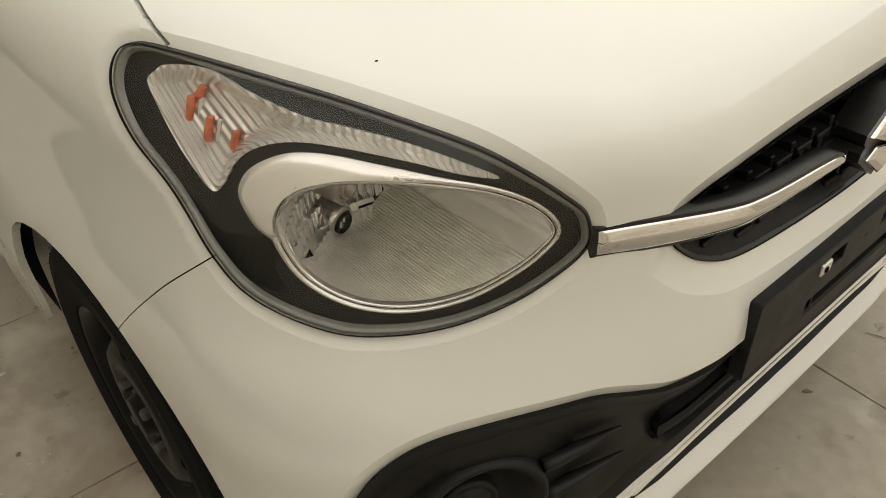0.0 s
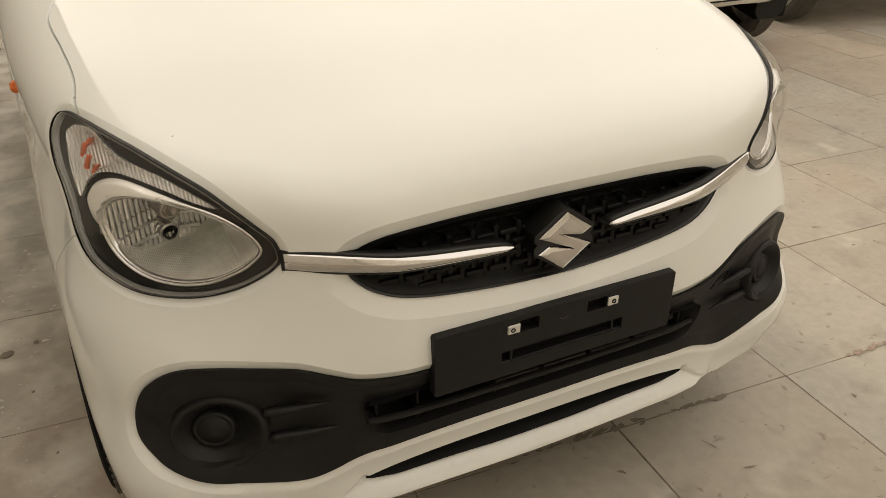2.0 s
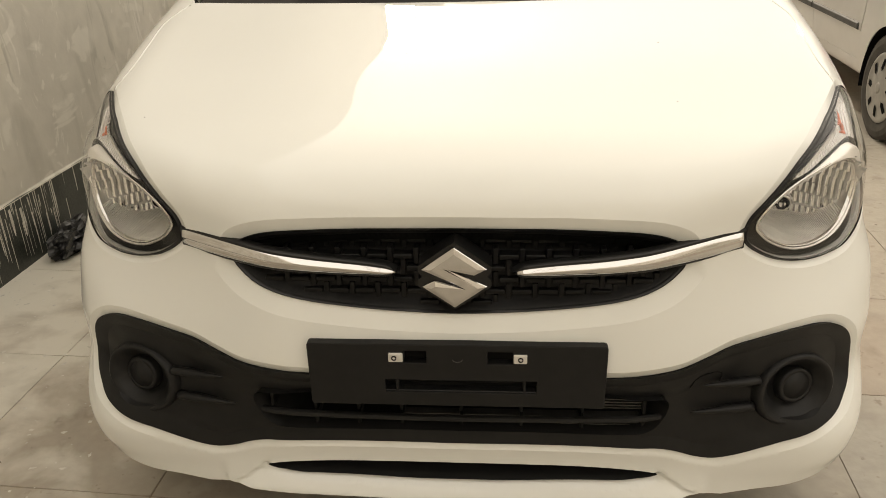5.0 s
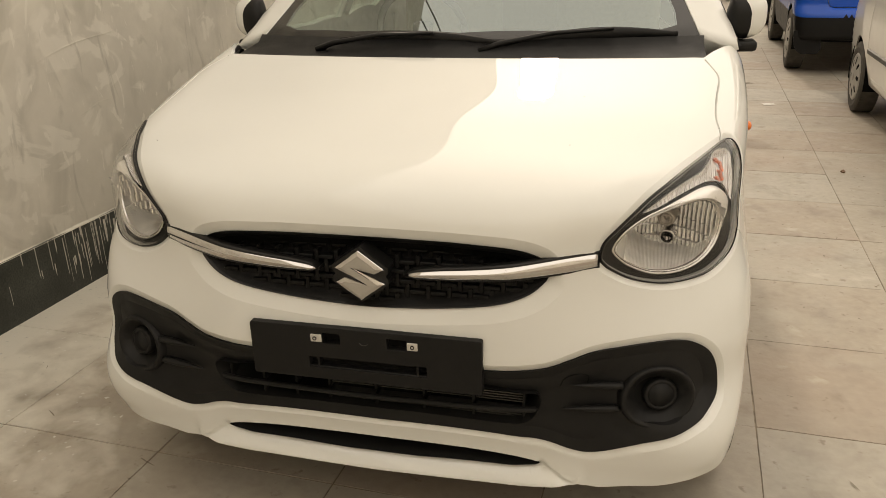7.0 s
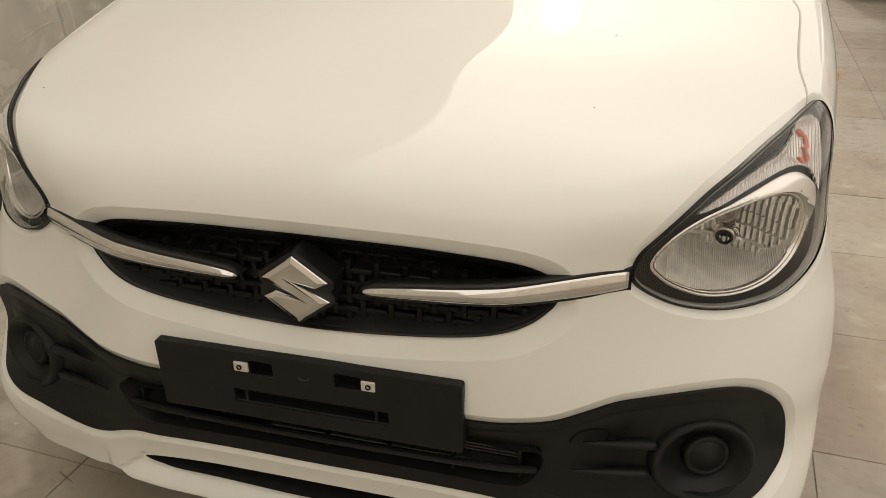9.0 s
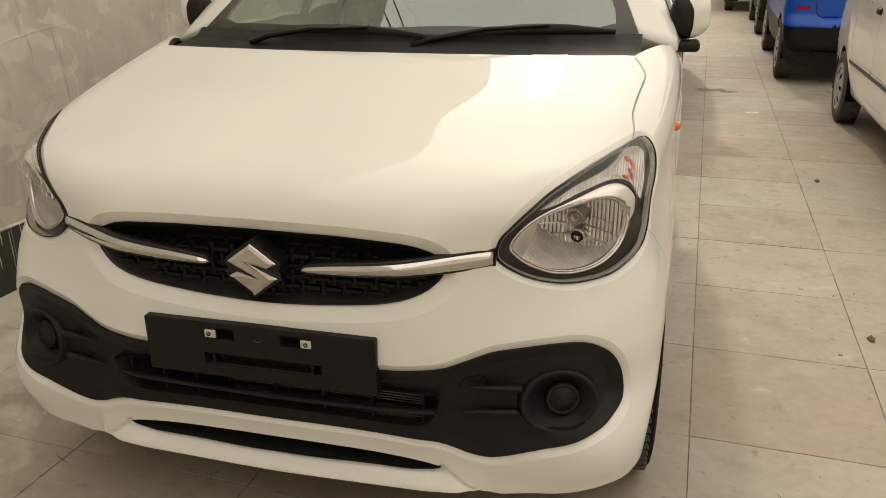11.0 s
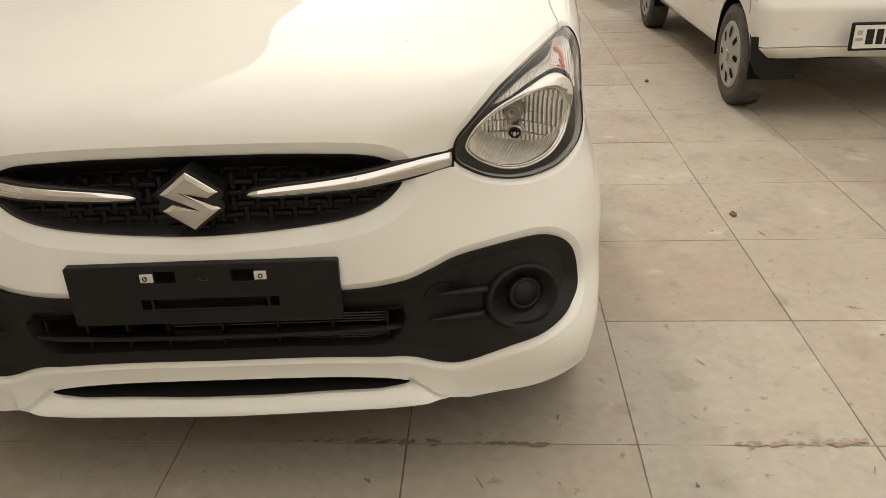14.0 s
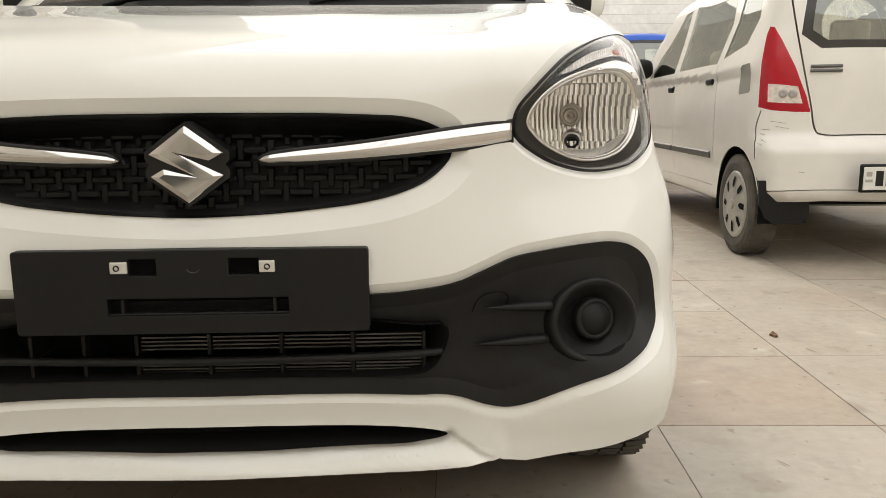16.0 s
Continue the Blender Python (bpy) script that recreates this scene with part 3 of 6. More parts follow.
hood_seam = flow(nose.flat(triples("0.712,0.392,0.9245 0.708,0.43,0.938 0.704,0.487,0.957 0.712,0.60,0.981 0.719,0.680,0.995 0.718,0.735,1.005 0.702,0.785,1.017 0.683,0.832,1.026")), 0.01, False)
bumper_seam = flow(nose.flat(triples("0.743,0.303,0.756 0.762,0.38,0.69 0.785,0.45,0.62 0.806,0.515,0.55")), 0.01, False)
lamp_seam = flow(nose.flat(triples("0.470,0.076,0.760 0.430,0.060,0.763 0.378,0.046,0.757")), 0.01, False)
WIDE = 0.0028
LID = triples("0.733,0.275,0.826 0.725,0.271,0.846 0.713,0.258,0.860 0.698,0.241,0.869 0.682,0.223,0.871 0.666,0.204,0.869 0.648,0.183,0.864 0.622,0.154,0.856 0.590,0.130,0.842 0.640,0.165,0.846 "
              "0.672,0.190,0.845 0.696,0.215,0.834 0.710,0.228,0.812 0.718,0.236,0.786 0.726,0.252,0.792 0.732,0.262,0.803")
CHAMBER = triples("0.734,0.394,0.906 0.725,0.387,0.912 0.703,0.348,0.914 0.690,0.297,0.904 0.672,0.249,0.894 0.650,0.213,0.888 0.622,0.176,0.879 0.592,0.138,0.864 0.566,0.110,0.846 0.590,0.131,0.8515 0.620,0.158,0.864 0.648,0.188,0.8725 0.668,0.210,0.8775 0.684,0.229,0.8795 0.700,0.249,0.877 "
                  "0.716,0.268,0.868 0.727,0.279,0.855 0.735,0.288,0.836 0.740,0.300,0.822 0.743,0.315,0.826 0.746,0.345,0.850 0.746,0.375,0.878 0.742,0.398,0.898")
CREASE = triples("0,0.038,0.307 0.20,0.038,0.3075 0.289,0.038,0.307 0.338,0.039,0.303 0.382,0.043,0.283 0.422,0.045,0.253 0.453,0.048,0.234")
RIDGE = triples("0,0.038,0.244 0.20,0.038,0.244 0.377,0.042,0.249 0.441,0.047,0.241")
flat_lid, flat_chamber = flow(nose.flat(LID), S3), flow(nose.flat(CHAMBER), S3)
regions = {"refl_r": flat_refl, "refl_l": flip(flat_refl)[::-1], "lid_r": flat_lid, "lid_l": flip(flat_lid)[::-1], "cham_r": flat_chamber, "cham_l": flip(flat_chamber)[::-1],
           "head_r": flat_head, "head_l": flip(flat_head)[::-1], "fog_r": flat_fog, "fog_l": flip(flat_fog)[::-1], "lower": flat_lower, "clad": flat_clad,
           "grille": flat_grille, "slot": flat_slot}
lip_zone = flow(nose.flat(both(triples("0,0.036,0.226 0.2,0.036,0.228 0.43,0.046,0.240 0.44,0.046,0.262 0.35,0.04,0.322 0,0.035,0.328"))), 0.02)
crease, ridge = flow(nose.flat(CREASE), S3, False), flow(nose.flat(RIDGE), S3, False)
nose.cut(dom, regions, [(hood_seam, WIDE), (flip(hood_seam), WIDE), (bumper_seam, WIDE * 0.32), (flip(bumper_seam), WIDE * 0.32), (lamp_seam, 0.003), (flip(lamp_seam), 0.003)],
         step=0.0135, dense=[(lip_zone, 0.0062), (flat_refl, 0.005), (flip(flat_refl), 0.005), (flat_lid, 0.005), (flip(flat_lid), 0.005), (flat_chamber, 0.006), (flip(flat_chamber), 0.006)], rims=[("head_r", (-0.007, -0.0155, -0.025, 0.007, 0.0155, 0.025)), ("head_l", (-0.007, -0.0155, -0.025, 0.007, 0.0155, 0.025)), ("clad", (-0.030, -0.010, -0.0205, -0.042, 0.030, 0.010, 0.0205, 0.042)),
                            ("grille", (-0.011, -0.0236, -0.034, -0.043, 0.011, 0.0236, 0.034, 0.043)), ("slot", (-0.006, -0.016, 0.006, 0.016))], along=[crease, flip(crease), ridge, flip(ridge)])
d_head = np.minimum(nose.gap("head_r"), nose.gap("head_l"))
d_clad, d_grille, d_slot = nose.gap("clad"), nose.gap("grille"), nose.gap("slot")
px, py, pz = nose.p0.T
ax = np.abs(px)

# panels: rounded rims, a chamfer round the grille and the black bumper trim, a proud lip below
f_head = np.minimum(away(nose.q, nose.regions["head_r"]), away(nose.q, nose.regions["head_l"]))
f_clad, f_grille = away(nose.q, nose.regions["clad"]), away(nose.q, nose.regions["grille"])
sink = 0.006 * np.clip(1 - f_head / 0.0155, 0, 1)
sink += 0.013 * np.clip(1 - f_grille / (0.0236 + 0.0194 * bank((0.725 - pz) / 0.03)), 0, 1)
sink += 0.010 * np.clip(1 - f_clad / 0.0205, 0, 1) * bank((0.5 - np.abs(pz - 0.49)) / 0.3)
crease_z, ridge_z = spline(ax, CREASE[:, 0], CREASE[:, 2]), spline(ax, RIDGE[:, 0], RIDGE[:, 2])
over_slot = (pz > 0.2785) * bank((0.40 - ax) / 0.04)
below = np.clip((crease_z - pz) / 0.012, 0, 1) * (ax < 0.453) * (1 - over_slot)
sink += 0.011 * below * np.clip((pz - ridge_z) / 0.012 + 1, 0, 1)
sink -= 0.011 * np.clip((ridge_z + 0.012 - pz) / 0.012, 0, 1) * bank((0.452 - ax) / 0.06)
flare = bank((ax - 0.455) / 0.012) * bank((0.296 + 0.05 * (ax - 0.45) - pz) / 0.010) * bank((0.76 - ax) / 0.05)
sink += 0.006 * flare * bank((0.30 - pz) / 0.05)
sink += 0.020 * np.clip(1 - d_slot / 0.014, 0, 1) * (1 - over_slot) * bank((0.42 - ax) / 0.05)
sink += 0.03 * bank((0.25 - ax) / 0.02) * bank((pz - 0.46) / 0.01) * bank((0.586 - pz) / 0.01)
car = tagged(new("hatchback_car"), "pearl white hatchback with black bumper trim and blank plate holder", "car")

# which panel a bit of skin belongs to
def upper_line(m):
    """Height in the flat chart of the line between hood and bumper."""
    line = np.concatenate([nose.flat(triples("0,0.03,0.72 0.36,0.04,0.745")), lamp_seam[::-1], nose.flat(HEAD[2:10:2]), nose.flat(triples("0.712,0.392,0.9245"))])
    return np.interp(np.abs(m[:, 0]), line[:, 0], line[:, 1])


def is_hood(m):
    x = np.abs(m[:, 0])
    line = hood_seam
    order = np.argsort(line[:, 1])
    lim = np.interp(m[:, 1], line[order, 1], line[order, 0])
    return (m[:, 1] > upper_line(m)) & (x < np.where(m[:, 1] < line[:, 1].min(), 9, lim)) & (x < line[:, 0].max() + 0.01)


bs = bumper_seam[np.argsort(bumper_seam[:, 0])]


def is_fender(m):
    x = np.abs(m[:, 0])
    over = m[:, 1] > np.interp(x, bs[:, 0], bs[:, 1])
    return ~is_hood(m) & (x > bs[0, 0]) & (over | (x > bs[-1, 0]))


def is_bumper(m):
    return ~is_hood(m) & ~is_fender(m)


bonnet = link("bonnet", nose.panel("body", is_hood, sink, 0.012, 16), PAINT, car, "pearl white bonnet mirroring the sky")
bumper = link("front_bumper", nose.panel("body", is_bumper, sink, 0.012, 16), PAINT, car, "pearl white front bumper with a lower lip")
for s in (1, -1):
    link("front_fender", nose.panel("body", lambda m, s=s: is_fender(m) & (m[:, 0] * s > 0), sink), PAINT, car)

# black trim across the bumper
d_fog = np.minimum(nose.gap("fog_r"), nose.gap("fog_l"))
clad_sink = 0.003 + 0.012 * np.clip(f_clad / 0.030, 0, 1) + 0.010 * bank((d_clad - 0.02) / 0.06) - 0.010 * bank(1 - d_fog / 0.05)
link("bumper_trim", nose.panel("clad", None, clad_sink, 0.012, 14), BLACK, car, "matt black grained plastic bumper trim")
link("lower_mouth", nose.panel("lower", None, np.full(len(nose.q), 0.11), 0.0), DEEP, car)
link("lip_slot", nose.panel("slot", None, np.full(len(nose.q), 0.05), 0.0), DEEP, car)
grille_sink = 0.012 + (0.022 + 0.020 * bank((pz - 0.715) / 0.03)) * bank(d_grille / 0.03)
grille = link("grille", nose.panel("grille", None, grille_sink, 0.0), WOVEN, car, "black radiator grille with a woven relief")


def rim_band(name, outline_q, depth0, depth1, width, mat, parent, label=""):
    """A band that runs along an outline, from depth0 to depth1 under the skin and width inward."""
    d = np.gradient(np.concatenate([outline_q[-1:], outline_q, outline_q[:1]]), axis=0)[1:-1]
    d /= np.maximum(np.linalg.norm(d, axis=1), 1e-9)[:, None]
    nrm = np.c_[-d[:, 1], d[:, 0]]
    area = 0.5 * np.sum(outline_q[:, 0] * np.roll(outline_q[:, 1], -1) - np.roll(outline_q[:, 0], -1) * outline_q[:, 1])
    if area < 0:
        nrm = -nrm
    rows = []
    for k in range(6):
        t = k / 5
        q = outline_q + nrm * width * t
        rows.append(nose.place(q, depth0 + (depth1 - depth0) * t - 0.0025 * math.sin(math.pi * t)))
    n = len(outline_q)
    v = np.concatenate(rows)
    f = [(k * n + i, k * n + (i + 1) % n, (k + 1) * n + (i + 1) % n, (k + 1) * n + i) for k in range(5) for i in range(n)]
    return link(name, mesh_of(name, v, f), mat, parent, label)


def inner_wall(name, outline_q, depth0, depth1, mat, parent):
    n = len(outline_q)
    v = np.concatenate([nose.place(outline_q, depth0), nose.place(outline_q, depth1)])
    return link(name, mesh_of(name, v, [(i, (i + 1) % n, n + (i + 1) % n, n + i) for i in range(n)]), mat, parent)


def drawn_in(q, w):
    """An outline moved inward by w."""
    d = np.gradient(np.concatenate([q[-1:], q, q[:1]]), axis=0)[1:-1]
    d /= np.maximum(np.linalg.norm(d, axis=1), 1e-9)[:, None]
    nrm = np.c_[-d[:, 1], d[:, 0]]
    turn = np.sum(q[:, 0] * np.roll(q[:, 1], -1) - np.roll(q[:, 0], -1) * q[:, 1])
    return q + nrm * (w if turn > 0 else -w)


inner_wall("mouth_wall", drawn_in(flat_lower, 0.002), 0.010, 0.11, BLACK, car)
inner_wall("slot_wall", drawn_in(flat_slot, 0.0025), 0.004, 0.05, BLACK, car)
inner_wall("grille_wall", drawn_in(flat_grille, 0.002), 0.008, 0.06, GLOSSY_BLACK, car)
rim_band("grille_rim", drawn_in(flat_grille, 0.001), 0.010, 0.024, 0.012, GLOSSY_BLACK, car)
link("inner_liner", nose.panel("body", None, np.full(len(nose.q), 0.03), 0.0), DEEP, car)


# chrome bars from the lamps into the grille, on black beds
XB = (0.098, 0.15, 0.215, 0.30, 0.381, 0.43, 0.476)
ZU, ZL = (0.7225, 0.7295, 0.736, 0.7465, 0.7575, 0.763, 0.767), (0.711, 0.7115, 0.714, 0.7195, 0.7265, 0.731, 0.738)


SECTION = ((1.0, 0.022), (1.0, 0.0), (0.92, -0.0030), (0.80, -0.0042), (0.30, -0.0075), (0.22, -0.0080), (0.10, -0.0082), (-0.78, -0.0050), (-0.92, -0.0030), (-1.0, 0.0005), (-1.0, 0.022))


def chrome_bar(s):
    for name, mat, grow, lift in (("bar_bed", GLOSSY_BLACK, 0.0034, 0.25), ("chrome_bar", CHROME, -0.0006, 1.0)):
        bm = bmesh.new()
        rings = []
        for x in np.linspace(XB[0] - (0.008 if grow > 0 else 0), XB[-1] - (0 if grow > 0 else 0.004), 48):
            zu, zl = float(spline(np.array([x]), XB, ZU)[0]) + grow, float(spline(np.array([x]), XB, ZL)[0]) - grow
            y = skin_y(x, (zu + zl) / 2) - 0.011 * float(bank(np.array([(0.46 - x) / 0.22]))[0]) + (0.0005 if grow > 0 else 0.001)
            h, end = (zu - zl) / 2, 1 - max(0.0, 1 - (x - XB[0]) / 0.02) ** 2 * 0.75
            rings.append([bm.verts.new((s * x, y + (d if d > 0 else d * lift * end), (zu + zl) / 2 + h * cz * end)) for cz, d in SECTION])
        for a, b in zip(rings, rings[1:]):
            for k in range(len(SECTION) - 1):
                bm.faces.new((a[k], a[k + 1], b[k + 1], b[k]) if s < 0 else (a[k], b[k], b[k + 1], a[k + 1]))
        bm.faces.new(rings[0]), bm.faces.new(rings[-1])
        part(name, bm, mat, car, "polished chrome grille bar" if mat is CHROME else "", True)


chrome_bar(1), chrome_bar(-1)

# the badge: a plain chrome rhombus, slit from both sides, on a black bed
half = [(0, 0.5), (0.49, 0.15), (0.30, 0.045), (-0.13, 0.155), (0.5, -0.135)]
shape = half + [(-x, -z) for x, z in half]


def slab(bm, pts, y0, y1, m=None, bevel=0.0):
    v = [bm.verts.new((x, y1, z)) for x, z in pts]
    f = bm.faces.new(v)
    r = bmesh.ops.extrude_face_region(bm, geom=[f])
    top = [g for g in r["geom"] if isinstance(g, bmesh.types.BMVert)]
    bmesh.ops.translate(bm, vec=(0, y0 - y1, 0), verts=top)
    bmesh.ops.recalc_face_normals(bm, faces=bm.faces)
    if bevel:
        ts = set(top)
        es = [e for e in bm.edges if e.verts[0] in ts and e.verts[1] in ts]
        bmesh.ops.bevel(bm, geom=es, offset=bevel, segments=3, affect="EDGES", profile=0.6, clamp_overlap=True)


def inset(pts, d):
    """A closed outline, given clockwise, moved in by d."""
    p = np.asarray(pts, float)
    out = []
    for a, b, c in zip(np.roll(p, 1, axis=0), p, np.roll(p, -1, axis=0)):
        n1, n2 = (np.array([v[1], -v[0]]) / np.linalg.norm(v) for v in (b - a, c - b))
        k = n1 + n2
        out.append(b + k * d / max(0.35, 0.5 * float(k @ k)))
    return np.array(out)


EY = 0.002
outer = np.array([(x * 0.108, 0.711 + z * 0.110) for x, z in shape])
bm = bmesh.new()
levels = []
for pts, y in ((outer, EY + 0.014), (outer, EY + 0.004), (inset(outer, 0.0010), EY + 0.0022), (inset(outer, 0.0075), EY - 0.0010), (inset(outer, 0.0082), EY - 0.0012)):
    levels.append([bm.verts.new((x, y, z)) for x, z in pts])
for a, b in zip(levels, levels[1:]):
    for k in range(len(a)):
        j = (k + 1) % len(a)
        bm.faces.new((a[k], a[j], b[j], b[k]))
bm.faces.new(levels[-1])
bmesh.ops.recalc_face_normals(bm, faces=bm.faces)
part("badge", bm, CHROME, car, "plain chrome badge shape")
bm = bmesh.new()
slab(bm, [(x * 0.060, 0.711 + z * 0.061) for x, z in ((0, 1), (0.35, 0.78), (1, 0.3), (1, 0.12), (0.9, 0), (1, -0.12), (1, -0.3), (0, -1), (-1, -0.3), (-1, -0.12), (-0.9, 0), (-1, 0.12), (-1, 0.3), (-0.35, 0.78))], EY + 0.009, 0.055)
part("badge_bed", bm, GLOSSY_BLACK, car)

# woven relief in the grille: short lying and standing bars, brick fashion
bm = bmesh.new()
rows_z = [0.6465 + 0.0205 * i for i in range(7)]
for r, z in enumerate(rows_z):
    for c in range(-9, 10):
        x = c * 0.0445 + (0.022 if r % 2 else 0.0)
        q = nose.flat(np.array([[x, 0.03, z]]))
        if not inside(q, flat_grille)[0] or away(q, flat_grille)[0] * 0.72 < 0.012:
            continue
        y = skin_y(abs(x), z) + (0.044 if z > 0.735 else 0.023)
        box(bm, x - 0.0165, x + 0.0165, y - 0.002, y + 0.02, z - 0.0042, z + 0.0042, None, 0.0015, 1)
        xs = x + 0.0222
        if abs(xs) < 0.34:
            box(bm, xs - 0.0045, xs + 0.0045, y + 0.002, y + 0.022, z - 0.0145, z + 0.0145, None, 0.0012, 1)
part("grille_relief", bm, WOVEN, grille)["kind"] = "stuff"

# blank number plate holder
bm = bmesh.new()
PX, Z0, Z1, Y0, Y1 = 0.2555, 0.4655, 0.590, -0.006, 0.014
holes = [(-0.089, -0.050, 0.553, 0.577), (0.054, 0.097, 0.553, 0.577), (-0.123, 0.138, 0.4935, 0.5185)]
xs = sorted({-PX, PX, *[h[0] for h in holes], *[h[1] for h in holes]})
zs = sorted({Z0, Z1, *[h[2] for h in holes], *[h[3] for h in holes]})
grid = {(i, j, k): bm.verts.new((x, y, z)) for i, x in enumerate(xs) for j, z in enumerate(zs) for k, y in enumerate((Y0, Y1))}
solid = {}
for i in range(len(xs) - 1):
    for j in range(len(zs) - 1):
        mx, mz = (xs[i] + xs[i + 1]) / 2, (zs[j] + zs[j + 1]) / 2
        solid[i, j] = not any(h[0] < mx < h[1] and h[2] < mz < h[3] for h in holes)
for (i, j), on in solid.items():
    if not on:
        continue
    bm.faces.new([grid[i + a, j + b, 0] for a, b in ((0, 0), (1, 0), (1, 1), (0, 1))])
    for di, dj, ea, eb in ((-1, 0, (0, 0), (0, 1)), (1, 0, (1, 1), (1, 0)), (0, -1, (1, 0), (0, 0)), (0, 1, (0, 1), (1, 1))):
        if not solid.get((i + di, j + dj), False):
            bm.faces.new([grid[i + ea[0], j + ea[1], 0], grid[i + eb[0], j + eb[1], 0], grid[i + eb[0], j + eb[1], 1], grid[i + ea[0], j + ea[1], 1]])
bmesh.ops.recalc_face_normals(bm, faces=bm.faces)
corner = [e for e in bm.edges if all(abs(abs(v.co.x) - PX) < 1e-5 and (abs(v.co.z - Z0) < 1e-5 or abs(v.co.z - Z1) < 1e-5) for v in e.verts)]
bmesh.ops.bevel(bm, geom=corner, offset=0.005, segments=3, affect="EDGES", profile=0.5)
front = [e for e in bm.edges if len(e.link_faces) == 2 and all(abs(v.co.y - Y0) < 1e-5 for v in e.verts) and e.calc_face_angle(0) > 1]
bmesh.ops.bevel(bm, geom=front, offset=0.0016, segments=2, affect="EDGES", profile=0.5)
holder = part("plate_holder", bm, BLACK, car, "blank matt black number plate holder")
bm = bmesh.new()
box(bm, -0.25, 0.25, 0.012, 0.018, 0.47, 0.588)
part("holder_back", bm, DEEP, holder)
for x0, x1 in ((-0.115, -0.090), (0.098, 0.121)):
    bm = bmesh.new()
    box(bm, x0, x1, -0.0095, -0.005, 0.5565, 0.574, None, 0.0018, 2)
    part("clip", bm, STEEL, holder, "bright zinc clip nut")
    # near-black ring on the clip, its colour standing for a shaded screw hole
    bm = bmesh.new()
    xc = x0 + 0.010 if x0 < 0 else x1 - 0.011
    lathe(bm, [(0.0045, 0), (0.0045, 0.0015), (0.003, 0.0018), (0.0028, -0.002), (0.0001, -0.002)], pose(xc, -0.0095, 0.565, 90, 0, 0), 16)
    part("screw_hole", bm, DEEP, holder)
for x0, x1, z0, z1 in ((-0.105, -0.100, 0.4935, 0.5185), (0.115, 0.120, 0.4935, 0.5185), (-0.123, 0.138, 0.4935, 0.4965)):
    bm = bmesh.new()
    box(bm, x0, x1, -0.004, 0.013, z0, z1, None, 0.001, 1)
    part("slot_rib", bm, BLACK, holder)

bm = bmesh.new()
tube(bm, [(0.003 + 0.009 * math.cos(t), -0.0062, 0.5625 + 0.006 * math.sin(t)) for t in np.linspace(3.3, 6.1, 9)], 0.0007, 6)
part("moulded_crescent", bm, DULL_FIN, holder)

# the lower mouth: a cross bar, ribs and thin condenser fins behind
bm = bmesh.new()
tube(bm, [(x, skin_y(abs(x), 0.442) + 0.022, 0.411 + 0.008 * (abs(x) / 0.37) ** 2) for x in np.linspace(-0.365, 0.365, 24)], 0.0065, 8)
part("cross_bar", bm, BLACK, car)
for z0, z1 in ((0.384, 0.4055), (0.421, 0.446)):
    for g in range(4):
        x0 = -0.105 + g * 0.110
        for k in range(4):
            z = z0 + (z1 - z0) * (k + 0.5) / 4
            bm = bmesh.new()
            box(bm, x0 + 0.004, x0 + 0.106, 0.054, 0.072, z - 0.0012, z + 0.0012)
            part("condenser_fin", bm, DULL_FIN, car)
    for g in range(-3, 5):
        x0 = -0.105 + g * 0.110 if g >= 0 else -0.105 + g * 0.080
        bm = bmesh.new()
        box(bm, x0 - 0.003, x0 + 0.003, 0.045, 0.115, z0 - 0.004, z1 + 0.004, None, 0.001, 1)
        part("mouth_rib", bm, BLACK, car)

# fog lamp blanks with two fins each
for s in (1, -1):
    n = np.array(FOG) * (s, 1, 1)
    e = 1e-3
    g = np.array([front_skin((n + d)[None])[0] - front_skin((n - d)[None])[0] for d in np.eye(3) * e])
    normal = Vector(g).normalized()
    m = Matrix.Translation(Vector(n) + normal * -0.008) @ normal.to_track_quat("Z", "Y").to_matrix().to_4x4()
    bm = bmesh.new()
    lathe(bm, [(0.084, -0.020), (0.081, -0.004), (0.0785, 0.0025), (0.075, 0.005), (0.071, 0.004), (0.064, -0.003), (0.054, -0.014), (0.045, -0.022), (0.040, -0.028), (0.020, -0.030), (0.0005, -0.030)], m, 56, (1.0, 0.86))
    bezel = part("fog_bezel", bm, BLACK, car, "black blanked fog lamp bezel", True)
    bm = bmesh.new()
    mc = m @ Matrix.Translation((0.011 if m.to_3x3().col[0].x * s > 0 else -0.011, 0, 0))
    lathe(bm, [(0.037, -0.045), (0.0365, -0.016), (0.0345, -0.012), (0.029, -0.0105), (0.0278, -0.013), (0.0265, -0.013), (0.0255, -0.010), (0.0001, -0.0085)], mc, 40, (1.0, 0.95))
    part("fog_cap", bm, BLACK, bezel, smooth=True)
    for (xa, za), (xb, zb) in (((0.430, 0.4845), (0.535, 0.481)), ((0.415, 0.4265), (0.530, 0.4285))):
        bm = bmesh.new()
        pts, rad = [], []
        for t in np.linspace(0, 1, 14):
            x, z = xa + (xb - xa) * t, za + (zb - za) * t
            pts.append((s * x, skin_y(x, z) + 0.016 - 0.006 * t, z))
            rad.append(0.0012 + 0.0085 * min(1, t * 1.6) ** 0.8)
        tube(bm, pts, rad, 10, 0.8)
        part("trim_fin", bm, BLACK, car, smooth=True)
bm = bmesh.new()
near = nose.flat(flow(triples("0.422,0.024,0.478 0.426,0.024,0.494 0.436,0.027,0.505 0.456,0.032,0.509 0.472,0.036,0.506 0.480,0.039,0.498 0.478,0.039,0.484 0.474,0.039,0.474"), 0.006, False))
deep_at = np.array([clad_sink[np.argsort(((nose.q - q) ** 2).sum(1))[:3]].mean() for q in near])
